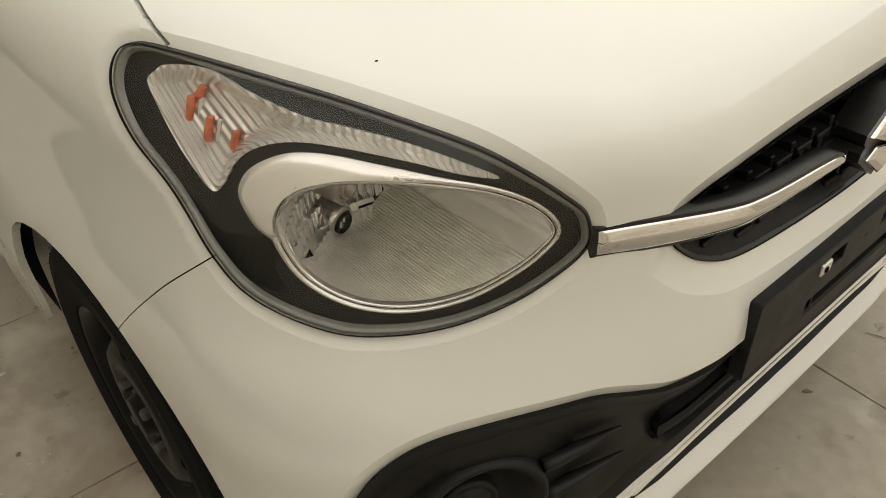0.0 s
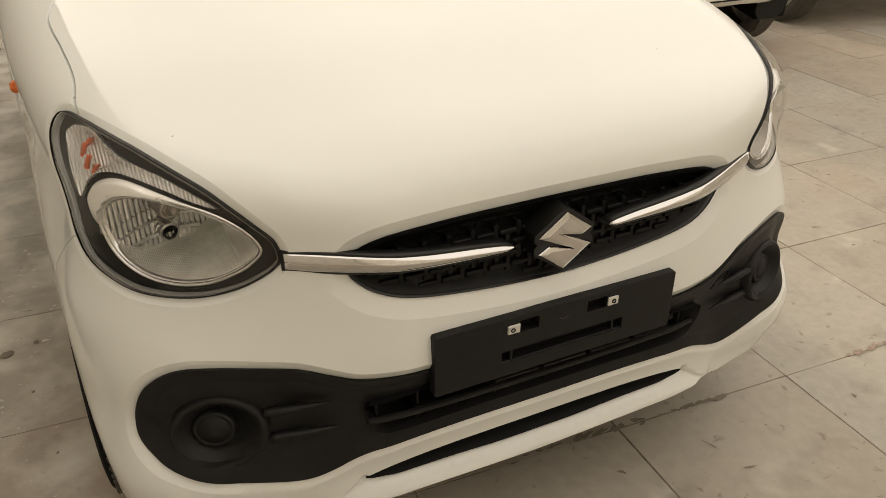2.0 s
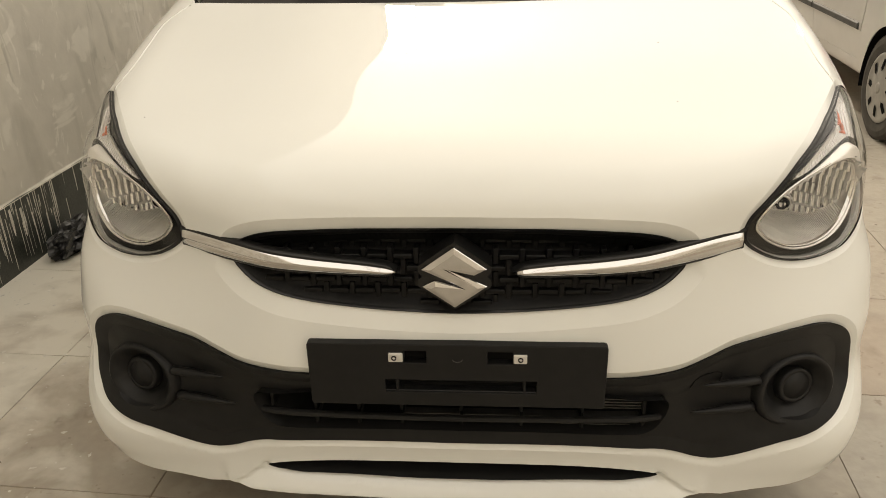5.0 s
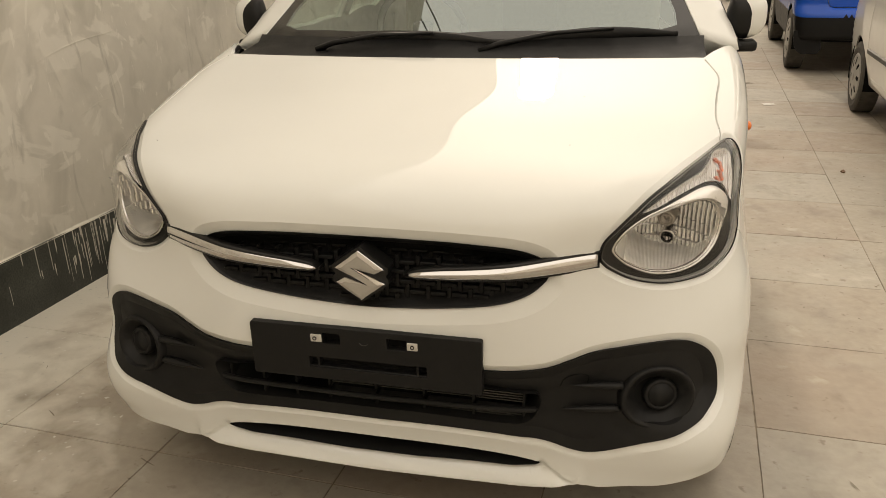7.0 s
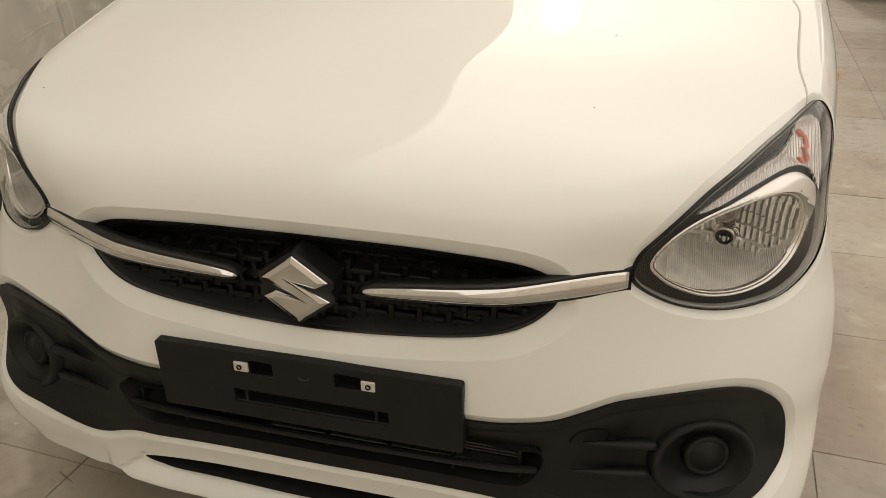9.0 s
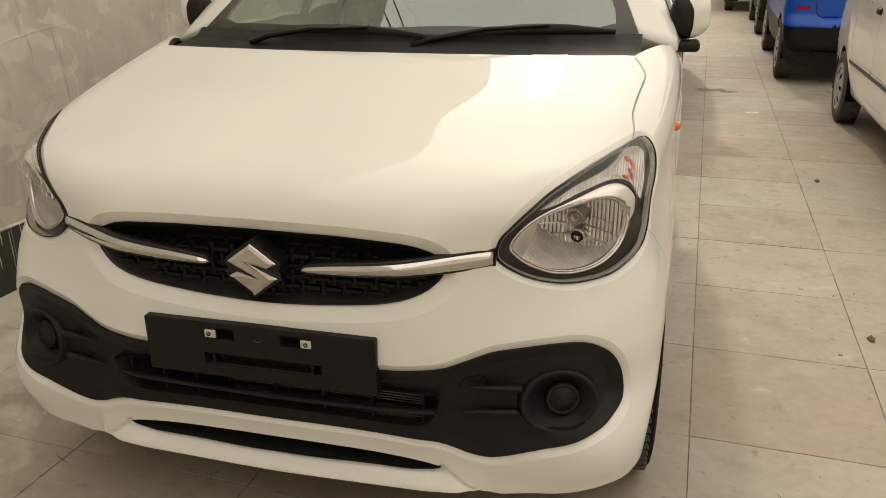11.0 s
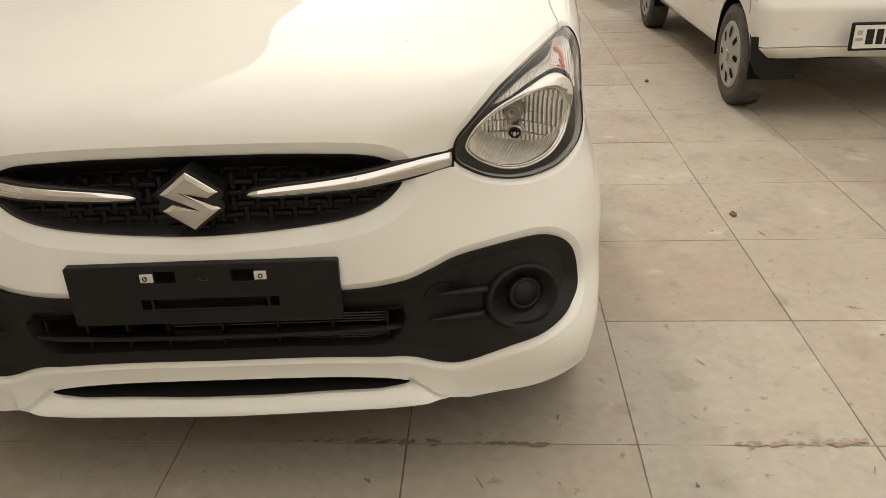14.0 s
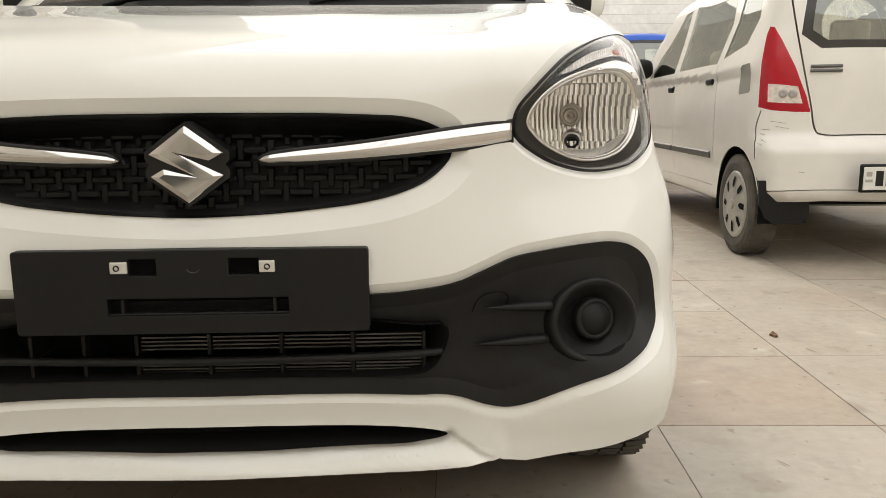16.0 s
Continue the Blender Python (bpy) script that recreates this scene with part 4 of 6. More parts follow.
tube(bm, nose.place(near, deep_at - 0.0004), 0.0010, 6)
part("tow_cover_line", bm, DEEP, car)

# ---- headlamps ----
d_refl = np.minimum(nose.gap("refl_r"), nose.gap("refl_l"))
d_cham = np.minimum(nose.gap("cham_r"), nose.gap("cham_l"))
rng_lamp = random.Random(5)


def bowl(x, z):
    """The depth of the reflector's back wall."""
    return 0.334 - 5.5 * (np.abs(x) - 0.585) ** 2 - 9.0 * (z - 0.77) ** 2


d_lid = np.minimum(nose.gap("lid_r"), nose.gap("lid_l"))
for side, s in (("r", 1), ("l", -1)):
    fl = (lambda q: q) if s > 0 else (lambda q: flip(q)[::-1])
    house = link("headlamp", nose.panel("head_" + side, None, np.full(len(nose.q), 0.018), 0.0), SMOKE, car, "clear halogen headlamp with a teardrop reflector")
    lens = link("lens", nose.panel(f"head_{side} refl_{side} lid_{side} cham_{side}", None, 0.001 - 0.003 * bank(d_head / 0.03), 0.0), LENS_CLEAR, house, "clear outer lens")
    lens.visible_shadow = False
    rim_band("gasket", fl(flat_head), 0.005, 0.0, 0.0045, BLACK, house, "black rubber gasket")
    # the reflector: a fluted back wall, side walls and a satin floor in front of it
    lip_line = fl(drawn_in(flat_refl, 0.002))
    lip = nose.place(lip_line, 0.013)
    mid = np.array([s * 0.603, 0.770])
    back = np.array([(mid[0] + (x - mid[0]) * 0.95, 0.0, max(mid[1] + (z - mid[1]) * 0.94, 0.7125)) for x, y, z in lip])
    back[:, 1] = np.maximum(bowl(back[:, 0], back[:, 2]), lip[:, 1] + 0.006)
    hoop = drawn_in(np.c_[back[:, 0], back[:, 2]], -0.006)
    bm = bmesh.new()
    for c in range(26):
        for row in range(7):
            xs = np.linspace(0.492 + c * 0.0087, 0.492 + (c + 1) * 0.0087 + 0.0002, 5)
            zs = np.linspace(0.706 + row * 0.0205, 0.706 + (row + 1) * 0.0205 + 0.0002, 4)
            if not inside(np.array([(s * xs[2], (zs[1] + zs[2]) / 2)]), hoop)[0]:
                continue
            lean = rng_lamp.uniform(-0.07, 0.07)
            v = [[bm.verts.new((s * x, float(bowl(s * xs[2], zs[1])) - 0.0024 * math.cos((x - xs[2]) / 0.00435 * 1.35) - 0.6 * (z - zs[1]) * (z - 0.77) * 6 + lean * (z - zs[1]), z)) for z in zs] for x in xs]
            for a in range(4):
                for b in range(3):
                    q = (v[a][b], v[a + 1][b], v[a + 1][b + 1], v[a][b + 1])
                    bm.faces.new(q if s > 0 else q[::-1]).smooth = True
    part("reflector", bm, FLUTED, house, "bright reflector bowl with upright flutes")
    bm = bmesh.new()
    net = [[bm.verts.new((s * x, float(bowl(x, z)) + 0.006, z)) for z in np.linspace(0.70, 0.855, 16)] for x in np.linspace(0.485, 0.725, 25)]
    for a, b in zip(net, net[1:]):
        for k in range(15):
            if inside(np.array([(a[k].co.x, a[k].co.z)]), hoop)[0]:
                bm.faces.new((a[k], b[k], b[k + 1], a[k + 1]))
    bmesh.ops.delete(bm, geom=[v for v in bm.verts if not v.link_faces], context="VERTS")
    part("reflector_back", bm, LAMP_WALL, house, smooth=True)
    n = len(lip)
    for name, mat, low, label in (("side_wall", LAMP_WALL, False, ""), ("lamp_floor", SHELF, True, "satin grey lamp floor with fine ribs")):
        f = []
        for i in range(n):
            k = (i + 1) % n
            if (lip[i, 2] < 0.742) == low:
                f.append((i, k, n + k, n + i))
        link(name, mesh_of(name, np.concatenate([lip, back]), f), mat, house, label)
    link("eyelid", nose.panel("lid_" + side, None, 0.016 - 0.008 * bank(d_lid / 0.010), 0.006), SATIN, house, "satin metallised eyelid")
    link("turn_chamber", nose.panel("cham_" + side, None, 0.012 + 0.020 * bank(d_cham / 0.02), 0.004), RIBBED, house, "metallised turn signal chamber")
    rim_band("trim_ring", fl(flat_refl), 0.014, 0.012, -0.006, BRIGHT_RING, house, "bright ring round the reflector")
    rim_band("inner_ring", fl(drawn_in(flat_refl, 0.001)), 0.014, 0.020, 0.005, CHROME, house)
    rim_band("lens_edge", fl(drawn_in(flat_head, 0.0045)), 0.004, 0.011, 0.007, LAMP_EDGE, house)
    # bulb hood, and the small position lamp in its bright collar
    for name, c, r, mat in (("bulb_hood", (0.603, 0.292, 0.772), 0.0125, BULB), ("position_lamp", (0.609, 0.301, 0.7265), 0.0125, BLACK_STEEL)):
        m = pose(s * c[0], c[1], c[2], 96, 0, -s * 14)
        bm = bmesh.new()
        lathe(bm, [(r, -0.06), (r, 0.002), (r * 0.92, 0.006), (r * 0.70, 0.006), (r * 0.6, -0.006), (r * 0.35, -0.004), (0.0005, -0.002)], m, 28)
        part(name, bm, mat, house, smooth=True)
        bm = bmesh.new()
        lathe(bm, [(r * 1.02, 0.0), (r * 1.15, 0.004), (r * 1.45, 0.001), (r * 1.6, -0.006), (r * 1.6, -0.05)], m, 32)
        part("collar", bm, BULB if mat is BULB else CHROME, house, smooth=True)
    # bright steps of the turn signal, and crescents coloured as red-amber reflections
    for k, (x, y, z, tall, turn) in enumerate(((0.7345, 0.362, 0.876, 0.026, 12), (0.731, 0.331, 0.870, 0.018, 14), (0.722, 0.297, 0.868, 0.013, 18), (0.708, 0.270, 0.871, 0.010, 22), (0.694, 0.253, 0.876, 0.010, 25), (0.719, 0.352, 0.896, 0.010, 40))):
        pt = Vector(nose.place(nose.flat(np.array([[s * x, y, z]])), 0.0285)[0])
        for name, mat, off, wide in (("amber_prism", RED_AMBER, 0.0, 0.0038), ("bright_step", CHROME, 0.0095, 0.0030)):
            if name == "bright_step" and k == 5:
                continue
            bm = bmesh.new()
            box(bm, -wide, wide, -0.005, 0.005, -tall * 0.68, tall * 0.68, None, 0.0026, 3)
            for v in bm.verts:
                v.co.x += 24 * v.co.z ** 2 + off
                v.co.x *= -s
            if s > 0:
                bmesh.ops.reverse_faces(bm, faces=bm.faces)
            bm.transform(Matrix.Translation(pt) @ pose(0, 0, 0, -18, -s * turn, s * 42))
            part(name, bm, mat, house, smooth=True)

# specks of dirt on the bonnet
bm = bmesh.new()
for x, y, z in ((0.415, 0.549, 1.000), (0.431, 0.242, 0.970), (-0.606, 0.230, 0.930)):
    bmesh.ops.create_icosphere(bm, subdivisions=1, radius=0.0015, matrix=Matrix.Translation(nose.place(nose.flat(np.array([[x, y, z]])), 0.0)[0]) @ Matrix.Diagonal((1.3, 1.0, 0.4, 1)))
part("dirt_speck", bm, DEEP, bonnet)["kind"] = "stuff"

# side repeaters
for s in (1, -1):
    bm = bmesh.new()
    lathe(bm, [(0.018, -0.004), (0.017, 0.004), (0.013, 0.009), (0.007, 0.011), (0.0004, 0.0115)], Matrix.Translation((s * 0.804, 0.760, 0.876)) @ pose(0, 0, 0, 0, s * 90, 0), 24, (0.72, 1.0))
    part("side_repeater", bm, AMBER, car, "orange side repeater lamp", True)

# ---- the hatchback's cabin ----


def cabin_skin(p):
    a, y, z = np.sqrt(p[:, 0] ** 2 + 1e-6), p[:, 1], p[:, 2]
    side = a - (0.834 - 0.50 * np.maximum(z - 0.985, 0) - 0.03 * ((z - 0.7) / 0.4) ** 2 * (z < 0.985) - 0.02 * np.maximum(y - 2.9, 0))
    screen = 0.86 * ((z - 1.030) - 0.61 * (y - 0.872 - 0.36 * a * a))
    wall = 1.19 - 0.32 * bank((z - 0.988) / 0.03) + 0.36 * a * a * (z > 0.99) - y
    roof = z - (1.535 - 0.05 * (a / 0.6) ** 2 - 0.03 * (y - 2.0) ** 2)
    rear = y - (3.66 - 0.42 * np.maximum(z - 0.95, 0) - 0.05 * (a / 0.8) ** 4)
    foot = 0.20 - z
    f = smax(smax(side, roof, 0.09), rear, 0.14)
    f = smax(f, screen, 0.03)
    return smax(smax(f, wall, 0.012), foot, 0.03)


cabin = Shell(cabin_skin, (0, 2.2, 0.97), (0, -0.80, 0.60), 3.2)


def panel_line(text, step=0.02, shell=cabin, closed=True):
    return flow(shell.flat(triples(text)), step, closed)


def straight(p, step):
    out = []
    for a, b in zip(p, np.roll(p, -1, axis=0)):
        k = max(1, int(np.linalg.norm(b - a) / step))
        out += [a + (b - a) * i / k for i in range(k)]
    return np.array(out)


scr = triples("0,0.87,1.012 0.35,0.90,1.012 0.62,0.965,1.012 0.730,1.01,1.014 0.690,1.12,1.10 0.60,1.42,1.34 0.555,1.56,1.455 0.50,1.60,1.475 0,1.65,1.505")
gls = triples("0,0.962,1.085 0.35,0.992,1.085 0.58,1.048,1.083 0.645,1.078,1.095 0.640,1.13,1.13 0.555,1.42,1.36 0.515,1.535,1.43 0.46,1.565,1.452 0,1.60,1.478")
win1 = triples("0.80,1.38,1.03 0.80,1.75,1.03 0.80,2.06,1.03 0.72,2.06,1.25 0.67,2.06,1.40 0.68,1.80,1.40 0.73,1.60,1.25")
win2 = triples("0.80,2.16,1.03 0.80,2.55,1.04 0.79,2.85,1.10 0.70,2.88,1.30 0.67,2.70,1.40 0.67,2.16,1.40 0.72,2.16,1.25")
hatch = triples("0,3.60,1.10 0.50,3.58,1.10 0.55,3.52,1.20 0.48,3.46,1.40 0,3.46,1.42")
creg = {"glass": straight(cabin.flat(both(gls)), 0.03), "screen": straight(cabin.flat(both(scr)), 0.03)}
for k, s in (("r", 1), ("l", -1)):
    creg["front_" + k] = straight(cabin.flat(win1 * (s, 1, 1)), 0.03)
    creg["rear_" + k] = straight(cabin.flat(win2 * (s, 1, 1)), 0.03)
    creg["arch_" + k] = cabin.flat(np.array([(s * 0.82, 3.17 + 0.33 * math.cos(t), 0.285 + 0.33 * math.sin(t)) for t in np.arange(0, 6.28, 0.15)]))
ring = np.array([(2.45 * math.cos(t), 2.45 * math.sin(t)) for t in np.arange(0, 6.28, 0.03)])
cseams = []
for s in (1, -1):
    for y in (1.21, 2.10, 2.95):
        cseams.append((flow(cabin.flat(np.array([(s * 0.834, y, z) for z in np.linspace(0.30, 0.97, 9)])), 0.02, False), 0.003))
cabin.cut(ring, creg, cseams, step=0.035)
link("cabin_body", cabin.panel("body", None, None, 0.02), PAINT, car, "pearl white doors, pillars and roof")
link("screen_border", cabin.panel("screen", None, np.full(len(cabin.q), 0.004), 0.01), FRIT, car, "black border of the windscreen")
wind = link("windscreen", cabin.panel("glass", None, np.full(len(cabin.q), 0.004), 0.0), GLASS, car, "windscreen mirroring sky and wall")
wind.visible_shadow = False
for k in ("front_r", "front_l", "rear_r", "rear_l"):
    w = link("side_window", cabin.panel(k, None, np.full(len(cabin.q), 0.006), 0.0), GLASS, car)
    w.visible_shadow = False

# cowl between bonnet and screen
bm = bmesh.new()
cols = []
for x in np.linspace(-0.70, 0.70, 41):
    y0 = 0.822 + (0.03 if abs(x) > 0.66 else 0)
    y1 = 0.925 + 0.34 * x * x
    cols.append([bm.verts.new((x, y, z)) for y, z in ((y0, 1.014), (y0 + 0.02, 1.017), (y1 - 0.03, 1.044), (y1, 1.071 - 0.012 * x * x), (y1 + 0.006, 1.066 - 0.012 * x * x))])
for a, b in zip(cols, cols[1:]):
    for k in range(4):
        bm.faces.new((a[k], b[k], b[k + 1], a[k + 1]))
part("cowl", bm, BLACK, car, "black plastic cowl", True)

# wipers
for s0, s1, root in (((-0.36, 1.015, 1.06), (0.128, 0.95, 1.06), (-0.44, 0.925, 1.04)), ((0.15, 0.97, 1.06), (0.645, 1.03, 1.075), (0.07, 0.90, 1.04))):
    a, b = np.array(s0), np.array(s1)
    ts = np.linspace(0, 1, 16)
    line = cabin.place(cabin.flat(np.array([a + (b - a) * t + (0, 0, 0.012 * math.sin(math.pi * t)) for t in ts])), -0.012)
    bm = bmesh.new()
    tube(bm, line, [0.0030 + 0.0060 * math.sin(math.pi * min(max(t, 0.05), 0.95)) for t in ts], 8, 2.0)
    blade = part("wiper_blade", bm, BLACK, car, smooth=True)
    mid = Vector(line[9]) + Vector((0, -0.012, 0.014))
    bm = bmesh.new()
    r = Vector(root)
    tube(bm, [r, r.lerp(mid, 0.15) + Vector((0, 0, 0.012)), r.lerp(mid, 0.55) + Vector((0, 0, 0.016)), mid], [0.012, 0.0105, 0.0080, 0.005], 8, 0.8)
    part("wiper_arm", bm, BLACK, car, smooth=True)

# green sticker dot on the border
bm = bmesh.new()
pd = Vector(cabin.place(cabin.flat(np.array([[-0.668, 1.06, 1.062]])), 0.0)[0])
lathe(bm, [(0.0001, 0.0015), (0.004, 0.0015), (0.0045, 0)], Matrix.Translation(pd) @ Vector((0, -0.5, 0.86)).to_track_quat("Z", "Y").to_matrix().to_4x4(), 16)
part("sticker_dot", bm, material("green_sticker", (0.02, 0.55, 0.12), 0.5), car)

# door mirrors: a white cap round the outside, a black face towards the door, a black foot
for s in (1, -1):
    bm = bmesh.new()
    bmesh.ops.create_uvsphere(bm, u_segments=72, v_segments=44, radius=1.0)
    bmesh.ops.rotate(bm, cent=(0, 0, 0), matrix=Matrix.Rotation(radians(90), 3, "Y"), verts=bm.verts)
    inner = {q.index for q in bm.faces if q.calc_center_median().x < 0.02}
    for v in bm.verts:
        c = [math.copysign(abs(t) ** 0.74, t) for t in v.co]
        u = (c[0] + 1) / 2
        bow = 0.045 * max(0.0, c[2] - 0.1) ** 2 + 0.012 * max(0.0, -c[2] - 0.4) - 0.010
        v.co = (s * (0.772 + 0.121 * u - 4 * bow * u * (1 - u)), 1.275 + 0.058 * c[1] * (1 - 0.35 * u) + 0.03 * u, 1.0955 + 0.0685 * c[2] * (0.95 + 0.10 * u - 0.25 * u * u * (c[2] < 0)) + 0.006 * u)
    if s < 0:
        bmesh.ops.reverse_faces(bm, faces=bm.faces)
    for name, mat, label, black in (("mirror_cap", PAINT, "pearl white door mirror cap", False), ("mirror_shell", BLACK, "black mirror shell", True)):
        side = bm.copy()
        bmesh.ops.delete(side, geom=[q for q in side.faces if (q.index in inner) != black], context="FACES")
        part(name, side, mat, car, label, True)
    bm.free()
    bm = bmesh.new()
    box(bm, 0.745, 0.868, 1.235, 1.315, 0.997, 1.030, None, 0.012, 3)
    for v in bm.verts:
        v.co.z += 0.03 * max(0.0, v.co.x - 0.80)
        v.co.x *= s
    if s < 0:
        bmesh.ops.reverse_faces(bm, faces=bm.faces)
    part("mirror_foot", bm, BLACK, car, smooth=True)
    # black sail in the window corner
    bm = bmesh.new()
    pts = cabin.place(cabin.flat(np.array([(s * 0.81, 1.22, 1.02), (s * 0.81, 1.36, 1.02), (s * 0.76, 1.36, 1.14)])), -0.004)
    bm.faces.new([bm.verts.new(q) for q in pts])
    r = bmesh.ops.extrude_face_region(bm, geom=bm.faces[:])
    bmesh.ops.translate(bm, vec=(-s * 0.02, 0, 0), verts=[g for g in r["geom"] if isinstance(g, bmesh.types.BMVert)])
    part("mirror_sail", bm, BLACK, car)

# cabin inside
bm = bmesh.new()
box(bm, -0.66, 0.66, 1.28, 1.72, 0.55, 0.985, None, 0.05, 4)
part("dashboard", bm, CABIN, car)
bm = bmesh.new()
tube(bm, [(-0.36 + 0.18 * math.cos(t), 1.86 - 0.06 * math.sin(t) * 1.0, 0.99 + 0.17 * math.sin(t)) for t in np.linspace(0, 2 * math.pi, 33)], 0.015, 8)
box(bm, -0.40, -0.32, 1.84, 1.90, 0.95, 1.03, None, 0.015, 2)
part("steering_wheel", bm, CABIN, car, smooth=True)
for x in (-0.36, 0.36):
    bm = bmesh.new()
    box(bm, x - 0.24, x + 0.24, 1.95, 2.45, 0.45, 0.62, None, 0.06, 4)
    box(bm, x - 0.23, x + 0.23, 2.36, 2.52, 0.60, 1.16, None, 0.06, 4)
    box(bm, x - 0.13, x + 0.13, 2.42, 2.50, 1.18, 1.36, None, 0.04, 4)
    part("front_seat", bm, SEAT, car, smooth=True)
bm = bmesh.new()
box(bm, -0.60, 0.60, 2.95, 3.12, 0.55, 1.12, None, 0.06, 4)
box(bm, -0.60, 0.60, 2.55, 3.0, 0.45, 0.60, None, 0.06, 4)
part("rear_seat", bm, SEAT, car, smooth=True)
bm = bmesh.new()
box(bm, -0.13, 0.13, 1.60, 1.63, 1.37, 1.43, None, 0.01, 2)
part("inside_mirror", bm, CABIN, car)

# floor pan and engine block out, which keep the shade underneath
bm = bmesh.new()
box(bm, -0.60, 0.60, 0.36, 1.2, 0.21, 0.80, None, 0.03, 2)
box(bm, -0.66, 0.66, 1.15, 3.5, 0.21, 0.42, None, 0.03, 2)
part("underbody", bm, DEEP, car)


TYRES = {}


def tyre_mesh(r, width, rim_r, mat):
    """A tyre with tread blocks round the z axis, built once for each size."""
    if (r, width) in TYRES:
        return TYRES[r, width]
    h = width / 2
    bm = bmesh.new()
    lathe(bm, [(rim_r, -h * 0.8), (rim_r + 0.012, -h * 0.93), (r - 0.045, -h), (r - 0.018, -h * 0.93), (r - 0.003, -h * 0.78), (r, -h * 0.45), (r, h * 0.45), (r - 0.003, h * 0.78),
               (r - 0.018, h * 0.93), (r - 0.045, h), (rim_r + 0.012, h * 0.93), (rim_r, h * 0.8)], Matrix(), 64)
    me = bpy.data.meshes.new("tyre")
    bm.to_mesh(me)
    bm.free()
    me.materials.append(mat)
    bm = bmesh.new()
    for k in range(64):
        for row in (-1, 0, 1):
            a = 2 * math.pi * (k + 0.5 * (row % 2)) / 64
            box(bm, -0.006, 0.0008, -0.0105, 0.0105, -0.25 * h, 0.25 * h, Matrix.Rotation(a, 4, "Z") @ Matrix.Translation((r, 0, row * h * 0.56)) @ Matrix.Rotation(0.25 * row, 4, "X"))
    tread = bpy.data.meshes.new("tread")
    bm.to_mesh(tread)
    bm.free()
    tread.materials.append(DUSTY_RUBBER)
    TYRES[r, width] = me, tread
    return me, tread


def wheel(parent, x, y, r, width, rim_r, s, tyre_mat, rim_kind, steer=0):
    m = Matrix.Translation((x, y, r)) @ pose(0, 0, 0, 0, 0, steer) @ pose(0, 0, 0, 0, s * 90, 0)
    h = width / 2
    tyre, tread = tyre_mesh(r, width, rim_r, tyre_mat)
    w = link("wheel", tyre, tyre_mat, parent)
    w.matrix_basis = m
    link("tread", tread, tyre_mat, w)["kind"] = "stuff"
    m = Matrix()

    bm = bmesh.new()
    if rim_kind == "steel":
        lathe(bm, [(rim_r + 0.006, h * 0.90), (rim_r - 0.004, h * 0.86), (rim_r - 0.014, h * 0.5), (rim_r - 0.02, h * 0.25), (rim_r * 0.80, h * 0.45), (rim_r * 0.62, h * 0.84), (rim_r * 0.45, h * 0.86),
                   (rim_r * 0.36, h * 0.74), (rim_r * 0.2, h * 0.76), (rim_r * 0.18, h * 0.95), (0.001, h * 0.96)], m, 56)
        part("rim", bm, BLACK_STEEL, w, "black steel rim without cover", True)
        # near-black discs on the closed rim, painted shade in place of vent holes
        for k in range(8):
            a = 2 * math.pi * k / 8
            bm = bmesh.new()
            lathe(bm, [(0.016, 0.002), (0.014, 0.003), (0.0005, 0.001)], m @ Matrix.Rotation(a, 4, "Z") @ Matrix.Translation((rim_r * 0.71, 0, h * 0.66 + 0.003)) @ pose(0, 0, 0, 0, 45, 0), 16, (0.8, 1.25))
            part("vent_hole", bm, DEEP, w)
        for k in range(4):
            a = 2 * math.pi * (k + 0.5) / 4
            bm = bmesh.new()
            lathe(bm, [(0.0105, 0), (0.0105, 0.014), (0.008, 0.018), (0.0005, 0.0185)], m @ Matrix.Rotation(a, 4, "Z") @ Matrix.Translation((rim_r * 0.29, 0, h * 0.74)), 6)
            part("wheel_nut", bm, DULL_FIN, w)
    else:
        lathe(bm, [(rim_r + 0.008, h * 0.92), (rim_r, h * 1.0), (rim_r * 0.93, h * 1.02), (rim_r * 0.86, h * 0.97), (rim_r * 0.5, h * 1.08), (rim_r * 0.28, h * 1.12), (0.001, h * 1.14)], m, 56)
        part("wheel_cover", bm, SILVER, w, "scuffed silver plastic wheel cover", True)
        # flat near-black patches on the closed cover, painted as shaded openings
        for k in range(8):
            a = 2 * math.pi * k / 8
            bm = bmesh.new()
            mm = m @ Matrix.Rotation(a, 4, "Z")
            q = [(rim_r * 0.86, -0.016), (rim_r * 0.88, 0.014), (rim_r * 0.60, 0.020), (rim_r * 0.50, 0.003), (rim_r * 0.60, -0.012)]
            bm.faces.new([bm.verts.new(mm @ Vector((u, v, h * (0.985 + 0.10 * (0.88 - u / rim_r) / 0.38) + 0.0012))) for u, v in q])
            part("cover_opening", bm, DEEP, w)
        bm = bmesh.new()
        lathe(bm, [(rim_r * 0.17, h * 1.10), (rim_r * 0.16, h * 1.17), (rim_r * 0.12, h * 1.19), (0.001, h * 1.19)], m, 24)
        part("hub_cap", bm, SILVER, w, smooth=True)
    return w


